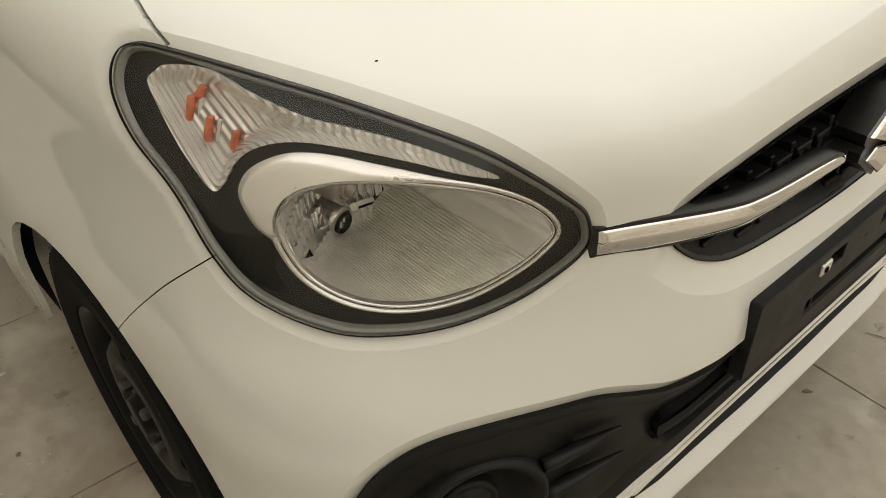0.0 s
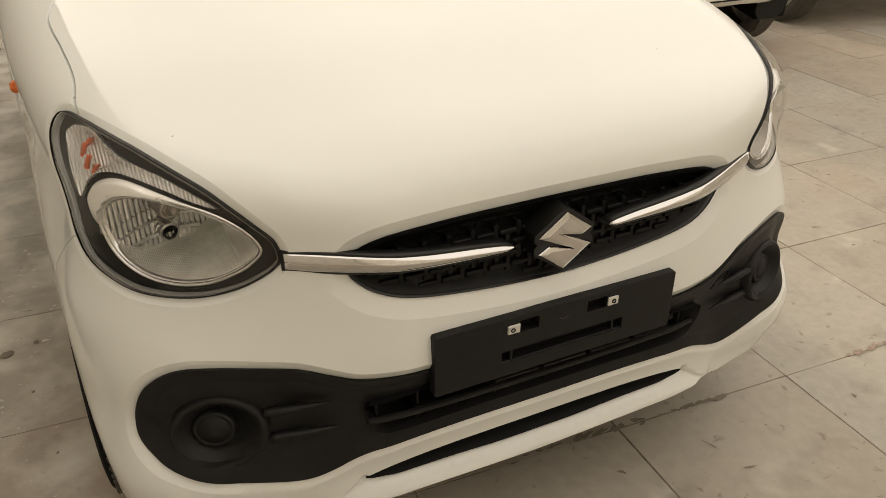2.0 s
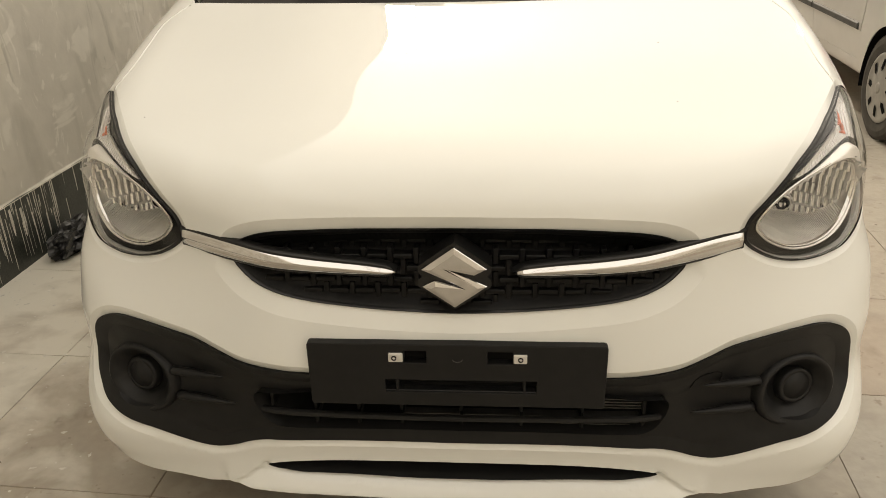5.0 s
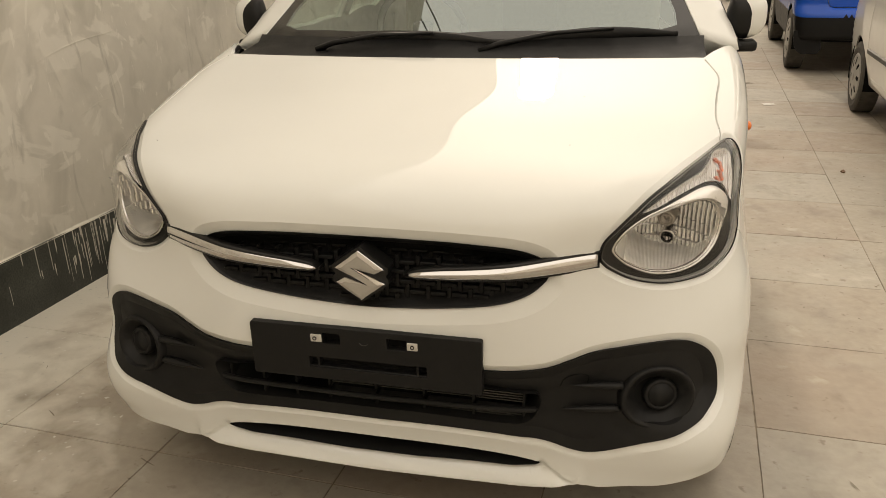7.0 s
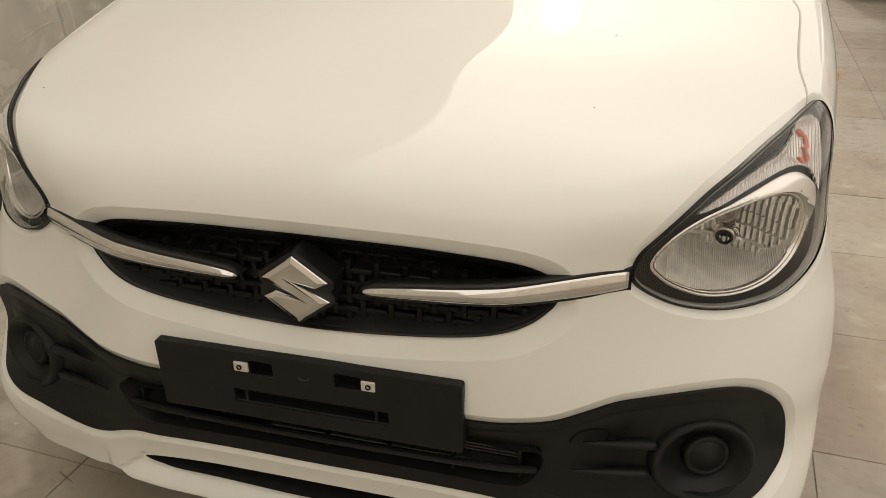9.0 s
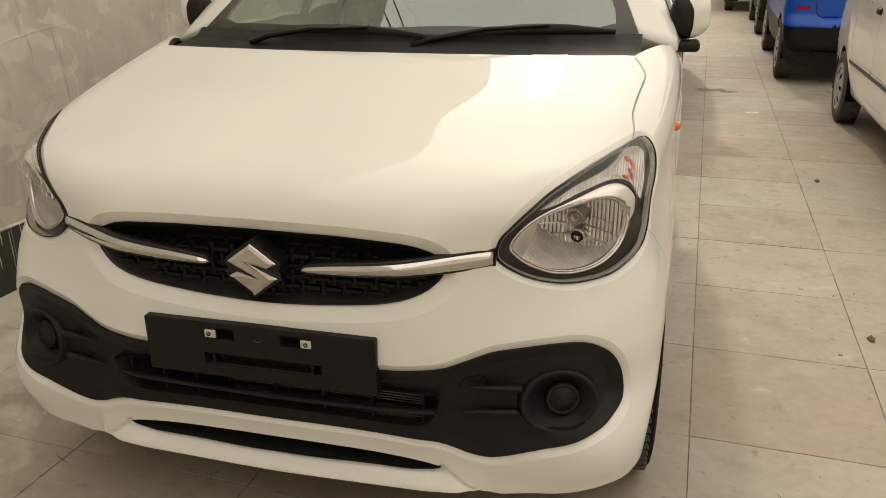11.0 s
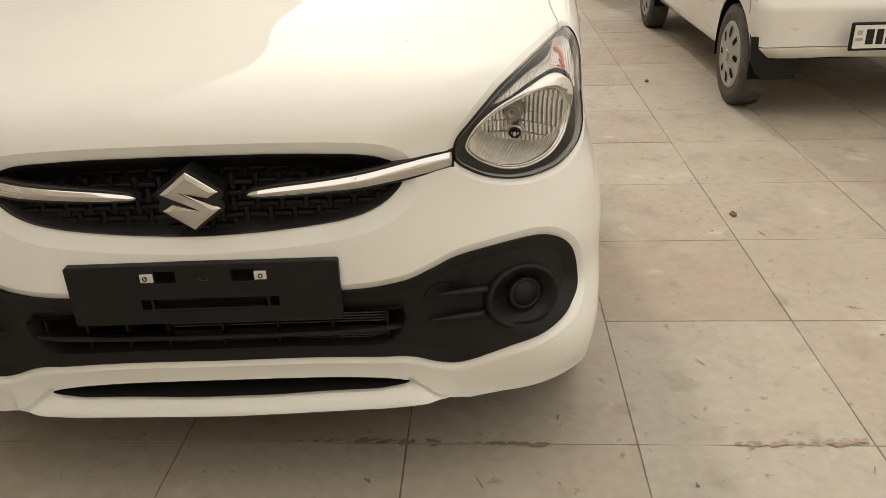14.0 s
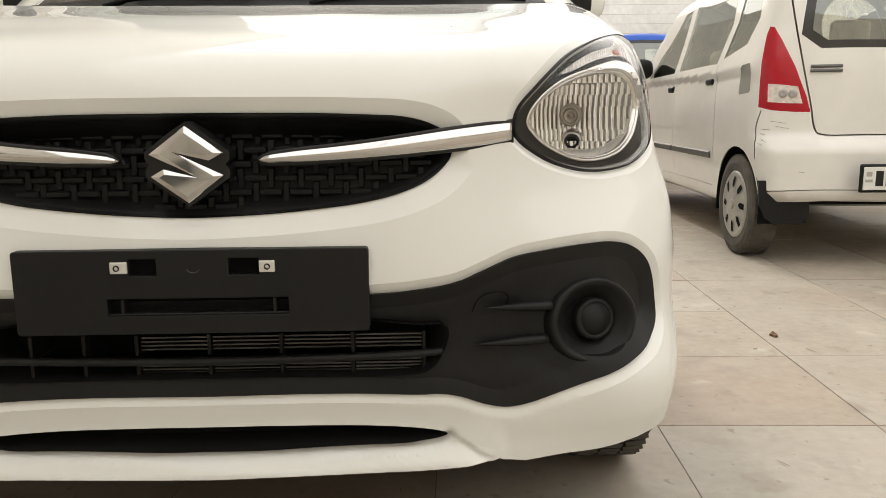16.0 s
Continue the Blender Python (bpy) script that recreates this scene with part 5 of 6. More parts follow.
for s in (1, -1):
    wheel(car, s * 0.730, 0.622, 0.2925, 0.165, 0.180, s, RUBBER, "steel", 0)
    wheel(car, s * 0.712, 3.17, 0.2925, 0.165, 0.180, s, RUBBER, "steel")
    # wheel arch liners
    for y in (0.645, 3.17):
        bm = bmesh.new()
        for i, t in enumerate(np.linspace(-0.15, math.pi + 0.15, 19)):
            c, n = math.cos(t), math.sin(t)
            bm.verts.new((s * 0.765, y - 0.364 * c, 0.240 + 0.364 * n)), bm.verts.new((s * 0.55, y - 0.364 * c, 0.240 + 0.364 * n)), bm.verts.new((s * 0.55, y, 0.240))
        bm.verts.ensure_lookup_table()
        for i in range(18):
            bm.faces.new([bm.verts[3 * i], bm.verts[3 * i + 3], bm.verts[3 * i + 4], bm.verts[3 * i + 1]])
            bm.faces.new([bm.verts[3 * i + 1], bm.verts[3 * i + 4], bm.verts[3 * i + 2]])
        part("arch_liner", bm, DEEP, car)

# ---- the other parked cars ----


def hatch_skin(half, top, rear, front, hood, step_z, foot):
    """An upright small hatchback, heading along y, its rear axle at y = 0."""
    def skin(p):
        a, y, z = np.sqrt(p[:, 0] ** 2 + 1e-6), p[:, 1], p[:, 2]
        side = a - (half - 0.27 * np.maximum(z - 0.95, 0) - 0.035 * ((z - 0.68) / 0.36) ** 2 * (z < 0.95) - 0.03 * np.maximum(y - 2.0, 0) ** 2)
        roof = z - (top - 0.05 * (a / 0.5) ** 2 - 0.035 * (y - 0.8) ** 2)
        back = -y + rear + 0.16 * np.maximum(z - 0.95, 0) ** 1.2 + 0.075 * bank((z - step_z + 0.015) / 0.03) + 0.03 * np.maximum(0.45 - z, 0) + 0.07 * (a / half) ** 3.5
        nosey = y - (front - 0.12 * (a / half) ** 3 - 0.2 * np.maximum(z - 0.6, 0))
        screen = 0.8 * ((z - hood) - 0.80 * (front - 0.72 - y))
        bonnet = z - (hood + 0.02 - 0.16 * np.maximum(y - front + 0.8, 0))
        f = smax(smax(side, roof, 0.10), back, 0.09)
        f = smax(f, np.minimum(screen, np.where(y > front - 0.75, bonnet, 9)), 0.02)
        return smax(smax(f, nosey, 0.12), foot + 0.075 * bank((0.1 - y) / 0.3) - z, 0.03)
    return skin


def band(p, step=0.03):
    return straight(p, step)


def hatch(name, label, where, paint, half, top, rear, front, hood, base, radius, foot, kind, axle=2.36, detail=True):
    thing = tagged(new(name), label, "car")
    thing.matrix_world = where
    skin = hatch_skin(half, top, rear, front, hood, 0.62, foot)
    sh = Shell(skin, (0, 0.95, 0.86), (-0.8, -0.62, 0.22), 3.2)
    reg = {}
    L = lambda text: band(sh.flat(triples(text)))
    if kind == "old":
        lamp = "-0.742,-0.27,0.775 -0.70,-0.33,0.757 -0.60,-0.37,0.747 -0.525,-0.39,0.745 -0.545,-0.37,0.83 -0.59,-0.33,0.97 -0.638,-0.275,1.095 -0.668,-0.24,1.165 -0.685,-0.224,1.172 -0.697,-0.218,1.13 -0.725,-0.24,0.95"
        reg["lampclear"] = L("-0.715,-0.315,0.80 -0.64,-0.36,0.792 -0.565,-0.38,0.79 -0.585,-0.36,0.875 -0.65,-0.33,0.885 -0.705,-0.29,0.89")
        reg["lamp"] = L(lamp)
        reg["flap"] = L("-0.745,-0.160,0.862 -0.745,-0.146,0.850 -0.745,-0.012,0.842 -0.745,0.002,0.854 -0.742,-0.006,0.980 -0.740,-0.020,0.993 -0.736,-0.115,1.000 -0.736,-0.130,0.990")
    else:
        reg["lamp"] = L("-0.70,-0.50,0.92 -0.55,-0.54,0.92 -0.56,-0.50,1.06 -0.68,-0.46,1.06")
        reg["reflector"] = L("-0.70,-0.53,0.70 -0.58,-0.57,0.70 -0.58,-0.57,0.728 -0.70,-0.53,0.728")
    yr = rear
    for k, s in (("l", -1), ("r", 1)):
        reg["w0_" + k] = band(sh.flat(triples("0.72,1.28,1.0 0.72,1.95,0.985 0.68,1.75,1.13 0.62,1.42,1.40 0.61,1.28,1.41") * (s, 1, 1)))
        reg["w1_" + k] = band(sh.flat(triples("0.72,1.18,1.005 0.72,0.42,1.02 0.65,0.36,1.22 0.61,0.42,1.40 0.61,1.18,1.42") * (s, 1, 1)))
        reg["w2_" + k] = band(sh.flat(triples("0.71,0.33,1.04 0.70,0.02,1.10 0.66,-0.04,1.22 0.62,0.02,1.36 0.60,0.30,1.40 0.64,0.29,1.22") * (s, 1, 1)))
        for nm, yc in (("a", 0.0), ("b", axle)):
            reg["arch" + nm + k] = sh.flat(np.array([(s * half * 0.985, yc + (radius + 0.045) * math.cos(t), radius + (radius + 0.045) * math.sin(t)) for t in np.arange(0, 6.28, 0.12)]))
    reg["hatchclear"] = band(sh.flat(both(np.array([(0, yr + 0.06, 1.095), (0.43, yr + 0.10, 1.095), (0.495, yr + 0.13, 1.14), (0.465, yr + 0.17, 1.30), (0.41, yr + 0.20, 1.39), (0, yr + 0.18, 1.41)]))))
    reg["hatchglass"] = band(sh.flat(both(np.array([(0, yr + 0.06, 1.055), (0.46, yr + 0.10, 1.055), (0.545, yr + 0.13, 1.12), (0.51, yr + 0.17, 1.30), (0.44, yr + 0.20, 1.42), (0, yr + 0.18, 1.44)]))))
    ringq = np.array([(2.5 * math.cos(t), 2.5 * math.sin(t)) for t in np.arange(0, 6.28, 0.03)])
    seams = []

    def seam(pts, w=0.0032):
        seams.append((flow(sh.flat(np.array(pts)), 0.02, False), w))
    for s in (-1, 1):
        seam([(s * half, 1.23, z) for z in np.linspace(0.32, 1.0, 9)])
        seam([(s * half, 2.02, z) for z in np.linspace(0.34, 0.98, 9)])
        seam([(s * half, 0.38, 1.02), (s * half, 0.37, 0.80), (s * half, 0.36, 0.62), (s * half, 0.39, 0.48)])
        seam([(s * half, y, 0.30) for y in np.linspace(0.42, 2.0, 9)], 0.002)
    g = yr - 0.02
    seam([(-0.60, g + 0.16, 1.30), (-0.575, g + 0.08, 1.05), (-0.535, g + 0.02, 0.80), (-0.515, g - 0.01, 0.66), (-0.48, g - 0.05, 0.615), (-0.3, g - 0.08, 0.61), (0, g - 0.08, 0.61), (0.3, g - 0.08, 0.61), (0.48, g - 0.05, 0.615),
          (0.515, g - 0.01, 0.66), (0.575, g + 0.08, 1.05), (0.60, g + 0.16, 1.30)], 0.003)
    seam([(-0.735, -0.29, 0.757), (-0.742, -0.26, 0.68), (-0.742, -0.27, 0.60), (-0.742, -0.275, 0.52)], 0.002)
    if kind == "old":
        seam([(-0.735, -0.15, 0.352), (-0.728, -0.30, 0.350), (-0.69, -0.40, 0.348), (-0.5, -0.47, 0.346), (-0.2, -0.49, 0.345), (0.2, -0.49, 0.345), (0.5, -0.47, 0.346), (0.69, -0.40, 0.348)], 0.0022)
    sh.cut(ringq, reg, seams, step=0.030)
    if kind == "old":
        link("body", sh.panel("body", None, None, 0.015), paint, thing)
    else:
        low = lambda m: sh.place(m)[:, 2] < 0.56
        link("body", sh.panel("body", lambda m: ~low(m), None, 0.015), paint, thing)
        link("lower_trim", sh.panel("body", low, None, 0.015), BLACK, thing, "black plastic lower trim")
    deep = lambda v: np.full(len(sh.q), v)
    link("liner", sh.panel("body", None, deep(0.03), 0.0), PALE_TRIM, thing)
    for k in ("l", "r"):
        for w in ("w0_", "w1_", "w2_"):
            link("side_window", sh.panel(w + k, None, deep(0.006), 0.0), DARK_GLASS, thing)
    link("rear_window", sh.panel("hatchclear", None, deep(0.004), 0.0), DARK_GLASS, thing)
    link("window_border", sh.panel("hatchglass", None, deep(0.003), 0.01), FRIT, thing)
    tl = link("tail_lamp", sh.panel("lamp", None, -0.008 * bank(sh.gap("lamp") / 0.03), 0.02), RED_LENS, thing, "tall red tail lamp with a clear lower window" if kind == "old" else "")
    if kind == "old":
        link("clear_window", sh.panel("lampclear", None, deep(-0.009), 0.012), CLEAR_LAMP, tl)
        for x, z in ((-0.66, 0.842), (-0.61, 0.840)):
            pb = Vector(sh.place(sh.flat(np.array([[x, -0.36, z]])), -0.010)[0])
            bm = bmesh.new()
            lathe(bm, [(0.022, 0.0), (0.020, 0.004), (0.010, 0.006), (0.0004, 0.003)], Matrix.Translation(pb) @ Vector((-0.5, -1, 0.1)).to_track_quat("Z", "Y").to_matrix().to_4x4(), 20)
            part("lamp_bulb", bm, SILVER, tl, smooth=True)
        link("fuel_flap", sh.panel("flap", None, deep(-0.001), 0.01), material("dull_grey_filler_flap", (0.24, 0.235, 0.21), 0.5, tone=0.05), thing, "dull grey fuel flap")
    else:
        link("reflector_strip", sh.panel("reflector", None, deep(-0.004), 0.01), RED_LENS, thing)

    # seats and floor pan inside and under
    bm = bmesh.new()
    box(bm, -half + 0.08, half - 0.08, rear + 0.12, front - 0.25, foot + 0.05, 0.42, None, 0.03, 2)
    part("floor_pan", bm, DEEP, thing)
    bm = bmesh.new()
    box(bm, -0.56, 0.56, 0.20, 0.36, 0.5, 1.10, None, 0.05, 3)
    part("rear_seat", bm, SEAT, thing, smooth=True)
    for x in (-0.33, 0.33):
        bm = bmesh.new()
        box(bm, x - 0.22, x + 0.22, 1.0, 1.15, 0.5, 1.14, None, 0.05, 3)
        box(bm, x - 0.12, x + 0.12, 1.02, 1.11, 1.16, 1.32, None, 0.03, 3)
        part("front_seat", bm, SEAT, thing, smooth=True)
    for s in (-1, 1):
        for yc in (0.0, axle):
            wheel(thing, s * (half - 0.085), yc, radius, base, radius * 0.64, s, DUSTY_RUBBER, "cover")
            bm = bmesh.new()
            rr = radius + 0.05
            for t in np.linspace(-0.2, math.pi + 0.2, 19):
                c, n = math.cos(t), math.sin(t)
                bm.verts.new((s * (half - 0.02), yc - rr * c, radius + rr * n)), bm.verts.new((s * (half - 0.26), yc - rr * c, radius + rr * n)), bm.verts.new((s * (half - 0.26), yc, radius))
            bm.verts.ensure_lookup_table()
            for i in range(18):
                bm.faces.new([bm.verts[3 * i], bm.verts[3 * i + 3], bm.verts[3 * i + 4], bm.verts[3 * i + 1]])
                bm.faces.new([bm.verts[3 * i + 1], bm.verts[3 * i + 4], bm.verts[3 * i + 2]])
            part("arch_liner", bm, DEEP, thing)
        # door handles, mirror, side moulding
        for y, zh in ((1.33, 0.895), (0.50, 0.925)):
            ph = Vector(sh.place(sh.flat(np.array([[s * half, y, zh]])), 0.0)[0])
            bm = bmesh.new()
            box(bm, ph.x - 0.014, ph.x + 0.014, ph.y - 0.065, ph.y + 0.065, ph.z - 0.022, ph.z + 0.022, None, 0.016, 3)
            part("door_handle", bm, BLACK if kind == "old" else paint, thing, "black door handle" if kind == "old" else "", True)
        bm = bmesh.new()
        bmesh.ops.create_uvsphere(bm, u_segments=20, v_segments=12, radius=1.0)
        for v in bm.verts:
            c = [math.copysign(abs(t) ** 0.75, t) for t in v.co]
            v.co = (s * (half + 0.07) + 0.09 * c[0], 1.90 + 0.05 * c[1], 1.06 + 0.075 * c[2])
        part("door_mirror", bm, BLACK if kind == "old" else paint, thing, smooth=True)
        if kind == "old":
            for y0, y1 in ((0.42, 1.215), (1.245, 2.0)):
                bm = bmesh.new()
                cols = []
                for y in np.linspace(y0, y1, 12):
                    pm = sh.place(sh.flat(np.array([[s * half, y, z] for z in (0.478, 0.486, 0.516, 0.526)])), 0.0)
                    cols.append([bm.verts.new(pm[k] + np.array((s * (0.012 if k in (1, 2) else -0.002), 0, 0))) for k in range(4)])
                for a, b in zip(cols, cols[1:]):
                    for k in range(3):
                        bm.faces.new((a[k], a[k + 1], b[k + 1], b[k]))
                bm.faces.new(cols[0]), bm.faces.new(cols[-1])
                part("side_moulding", bm, material("weathered_grey_moulding", (0.10, 0.10, 0.095), 0.6, tone=0.15), thing, "weathered dark side moulding")
    # mudflaps behind the rear wheels
    for s in (-1, 1):
        bm = bmesh.new()
        slab(bm, [(s * (half - 0.012), 0.42), (s * (half - 0.02), 0.30), (s * (half - 0.05), 0.235), (s * (half - 0.10), 0.20), (s * (half - 0.24), 0.205), (s * (half - 0.27), 0.25), (s * (half - 0.26), 0.42)], rear + 0.075, rear + 0.09)
        part("mudflap", bm, BLACK, thing, "black plastic mudflap")
    if detail:
        # rear plate with bars in place of its characters, and lettered badge as bars
        ypl = rear - 0.088
        bm = bmesh.new()
        box(bm, -0.32, 0.20, ypl - 0.004, ypl + 0.012, 0.375, 0.51, None, 0.008, 2)
        pl = part("number_plate", bm, BLACK, thing, "number plate in a black frame")
        bm = bmesh.new()
        box(bm, -0.305, 0.185, ypl - 0.0065, ypl - 0.003, 0.388, 0.497, None, 0.003, 1)
        part("plate_face", bm, material("white_plate_sheet", (0.75, 0.75, 0.72), 0.4, tone=0.02), pl)
        for x0, x1 in ((-0.248, -0.212), (-0.200, -0.168), (-0.156, -0.122), (-0.110, -0.076), (-0.04, -0.008), (0.004, 0.036), (0.07, 0.102), (0.114, 0.146)):
            bm = bmesh.new()
            box(bm, x0, x1, ypl - 0.008, ypl - 0.006, 0.407, 0.478)
            part("plate_bar", bm, GLOSSY_BLACK, pl)
        bm = bmesh.new()
        box(bm, -0.292, -0.266, ypl - 0.008, ypl - 0.006, 0.452, 0.474)
        box(bm, -0.296, -0.262, ypl - 0.008, ypl - 0.006, 0.425, 0.438)
        part("plate_mark", bm, SILVER, pl)
        for z in (0.978, 0.955):
            bm = bmesh.new()
            p0, p1 = (Vector(sh.place(sh.flat(np.array([[x, rear, z]])), 0.0)[0]) for x in (-0.545, -0.385))
            tube(bm, [p0 + Vector((0, -0.003, 0)), p1 + Vector((0, -0.003, 0))], 0.0085, 6)
            part("badge_bar", bm, BADGE_GREY, thing, "plain grey bar of a badge")
    return thing


OLD = Matrix.Translation((2.755, 3.0, 0)) @ Matrix.Rotation(radians(-2.6), 4, "Z")
old_hatch = hatch("old_hatchback", "older white hatchback with scuffed bumper and red tail lamps", OLD, OLD_PAINT, 0.742, 1.585, -0.40, 2.98, 1.0, 0.150, 0.266, 0.24, "old")
# scratches on the old bumper's corner
SCR = material("bare_scratch", (0.16, 0.15, 0.14), 0.7)
osk = Shell(hatch_skin(0.742, 1.585, -0.40, 2.98, 1.0, 0.62, 0.24), (0, 0.95, 0.86), (-0.8, -0.62, 0.22), 3.2)
rs = random.Random(4)
bm = bmesh.new()
for x, y, z, l in ((-0.72, -0.36, 0.70, 0.07), (-0.70, -0.38, 0.668, 0.06), (-0.735, -0.30, 0.665, 0.04), (-0.735, -0.30, 0.64, 0.03), (-0.735, -0.31, 0.615, 0.03), (-0.738, -0.29, 0.60, 0.025), (-0.60, -0.46, 0.44, 0.03)):
    pts = osk.place(osk.flat(np.array([(x + l * t, y - l * 0.5 * t, z - 0.2 * l * t + rs.uniform(-0.002, 0.002)) for t in np.linspace(0, 1, 6)])), -0.0012)
    tube(bm, pts, 0.0009, 5)
part("bumper_scratch", bm, SCR, old_hatch)["kind"] = "stuff"

BLUE = Matrix.Translation((2.71, 7.55, 0)) @ Matrix.Rotation(radians(-3.5), 4, "Z")
hatch("blue_crossover", "small blue crossover with black lower trim", BLUE, BLUE_PAINT, 0.76, 1.57, -0.56, 3.0, 1.04, 0.165, 0.30, 0.26, "new", 2.40, False)
def parked(x, y, turn):
    return Matrix.Translation((x, y, 0)) @ Matrix.Rotation(radians(turn), 4, "Z")


grey = hatch("grey_hatchback", "dark grey parked hatchback", parked(2.97, 12.0, -3.5), GREY_PAINT, 0.76, 1.52, -0.56, 3.0, 1.02, 0.165, 0.30, 0.24, "new", 2.40, False)
copy_thing(grey, parked(3.12, 22.2, -3.5))
hatch("white_hatchback", "white parked hatchback with dark lower trim", parked(2.85, 16.7, -3.5), OLD_PAINT, 0.76, 1.54, -0.56, 3.0, 1.02, 0.165, 0.30, 0.26, "new", 2.40, False)
BROWN_PAINT = material("dark_brown_paint", (0.045, 0.030, 0.026), 0.3, coat=1.0, tone2=0.03)
hatch("brown_hatchback", "glossy dark brown hatchback parked nose to the yard", parked(0.30, 7.98, 177), BROWN_PAINT, 0.76, 1.50, -0.56, 3.0, 1.02, 0.165, 0.30, 0.24, "new", 2.40, False)
RED_PAINT = material("red_paint", (0.32, 0.012, 0.02), 0.3, coat=0.6, tone2=0.03)
hatch("red_hatchback", "small red hatchback parked far down the row", parked(0.92, 23.9, 177), RED_PAINT, 0.76, 1.50, -0.56, 3.0, 1.02, 0.165, 0.30, 0.24, "new", 2.40, False)
copy_thing(old_hatch, Matrix.Translation((4.74, 3.2, 0)) @ Matrix.Rotation(radians(-2.6), 4, "Z"))

# ---- yard details ----
rng = random.Random(11)

# black granite skirting with dried drips, and its mortar ledge
bm = bmesh.new()
box(bm, WALL_X, WALL_X + 0.016, -8, 30, -0.004, 0.262, YARD)
skirt = tagged(part("skirting", bm, GRANITE), "black granite skirting streaked with white paint drips", "skirting", kind="structure")
bm = bmesh.new()
for i in range(1300):
    y = -3 + i * 0.0085 + rng.uniform(-0.03, 0.03)
    if noise.noise(Vector((y * 1.7, 0.3, 0.0))) + 0.25 * rng.random() < 0.05 and rng.random() < 0.85:
        continue
    h = rng.choice((0.05, 0.08, 0.12, 0.18, 0.24)) * rng.uniform(0.6, 1.1)
    w = rng.uniform(0.0009, 0.003) if rng.random() < 0.93 else rng.uniform(0.004, 0.007)
    top = 0.262 - (rng.uniform(0, 0.12) if rng.random() < 0.5 else 0)
    low = max(0.004, top - h)
    f = [bm.verts.new(YARD @ Vector((WALL_X + 0.0172, y + a * w + b, z))) for a, b, z in ((-1, 0, top), (1, 0, top), (1, rng.uniform(-0.002, 0.002), (top + low) / 2), (0.6, 0, low + 0.01), (0, 0, low), (-0.6, 0, low + 0.01), (-1, 0, (top + low) / 2))]
    bm.faces.new(f[::-1])
part("paint_drip", bm, DRIP, skirt)["kind"] = "stuff"
bm = bmesh.new()
n0 = 160
prev = None
for i in range(n0 + 1):
    y = -8 + 32 * i / n0
    b, t = WALL_X + 0.0165 + rng.uniform(0, 0.002), 0.262 + rng.uniform(0.001, 0.005)
    q = [bm.verts.new(YARD @ Vector(c)) for c in ((WALL_X + 0.001, y, 0.258), (b, y, 0.2585), (b - 0.002, y, t - 0.003), (WALL_X + 0.001, y, t))]
    if prev:
        for k in range(3):
            bm.faces.new((prev[k], prev[k + 1], q[k + 1], q[k]))
    prev = q
part("mortar_ledge", bm, CEMENT, skirt)

# trowel ridges on the plaster
bm = bmesh.new()
for i in range(46):
    y, z, L, tilt = rng.uniform(-2, 8), rng.uniform(0.35, 2.4), rng.uniform(0.08, 0.5), rng.uniform(-0.35, 0.5)
    tube(bm, [YARD @ Vector((WALL_X + 0.001, y + L * t, z + L * t * math.tan(tilt) + 0.01 * math.sin(5 * t + i))) for t in np.linspace(-0.5, 0.5, 7)], [0.0004, 0.0012, 0.0018, 0.0018, 0.0015, 0.0012, 0.0004], 5)
part("trowel_ridge", bm, CEMENT, wall_west)["kind"] = "stuff"

# joints of the whitewashed far wall
bm = bmesh.new()
for k in range(1, 24):
    box(bm, -6, 16, 29.992, 30.0, k * 0.35 - 0.007, k * 0.35 + 0.007, YARD)
part("wall_joint", bm, material("grey_wall_joint", (0.5, 0.5, 0.48), 0.9, tone=0.1), wall_north)["kind"] = "stuff"
bm = bmesh.new()
tube(bm, [yard(5.25, 29.6, 0), yard(5.25, 29.6, 7.4)], 0.06, 10)
tagged(part("steel_post", bm, BLACK_STEEL), "thin dark steel post before the far wall", "post")

# plain walls that close the yard out of sight
bm = bmesh.new()
box(bm, 9.0, 9.25, -14, 30, -0.01, 4.0, YARD)
tagged(part("wall_east", bm, CEMENT), "plain cement wall on the open side", "wall", kind="structure")
# unseen near-end wall, added to hold skylight off the bumper and darken its reflections
bm = bmesh.new()
box(bm, -6, 16, -8.25, -8.0, -0.01, 5.6, YARD)
tagged(part("wall_south", bm, CEMENT), "unseen plain cement wall added at the near end to dim the car's front", "wall", kind="structure")

# overhead cables
for i, (x0, x1, z) in enumerate(((-0.35, 0.25, 6.1), (-0.10, 0.40, 6.25), (-0.02, 0.52, 6.2))):
    bm = bmesh.new()
    run = [yard(x0 + (x1 - x0) * t, -12 + 36 * t, z - 0.5 * math.sin(math.pi * t)) for t in np.linspace(0, 0.36, 14)]
    tube(bm, run + [run[-1].lerp(yard(WALL_X - 0.1, 2.6 + 0.2 * i, 5.22), t) for t in (0.1, 0.4, 0.7, 1.0)], 0.008, 6)
    tagged(part("overhead_cable", bm, GLOSSY_BLACK), "black cable strung high above the yard", "cable", "cables over the yard")

# crumpled black bag by the wall
bm = bmesh.new()
bmesh.ops.create_icosphere(bm, subdivisions=4, radius=1.0)
for v in bm.verts:
    n = noise.noise(v.co * 2.3) * 0.35 + noise.noise(v.co * 6.0) * 0.22
    c = v.co * (1 + n)
    v.co = Vector((c.x * 0.065, c.y * 0.15, max(0.0, 0.040 + c.z * 0.065)))
bag = part("plastic_bag", bm, material("black_bag_film", (0.012, 0.012, 0.012), 0.28, tone=0.1, bump=0.003, bump_scale=35))
bag.matrix_world = Matrix.Translation(yard(WALL_X + 0.10, 1.53, 0.0)) @ Matrix.Rotation(TURN + 0.1, 4, "Z")
tagged(bag, "crumpled black plastic bag lying against the skirting", "bag")

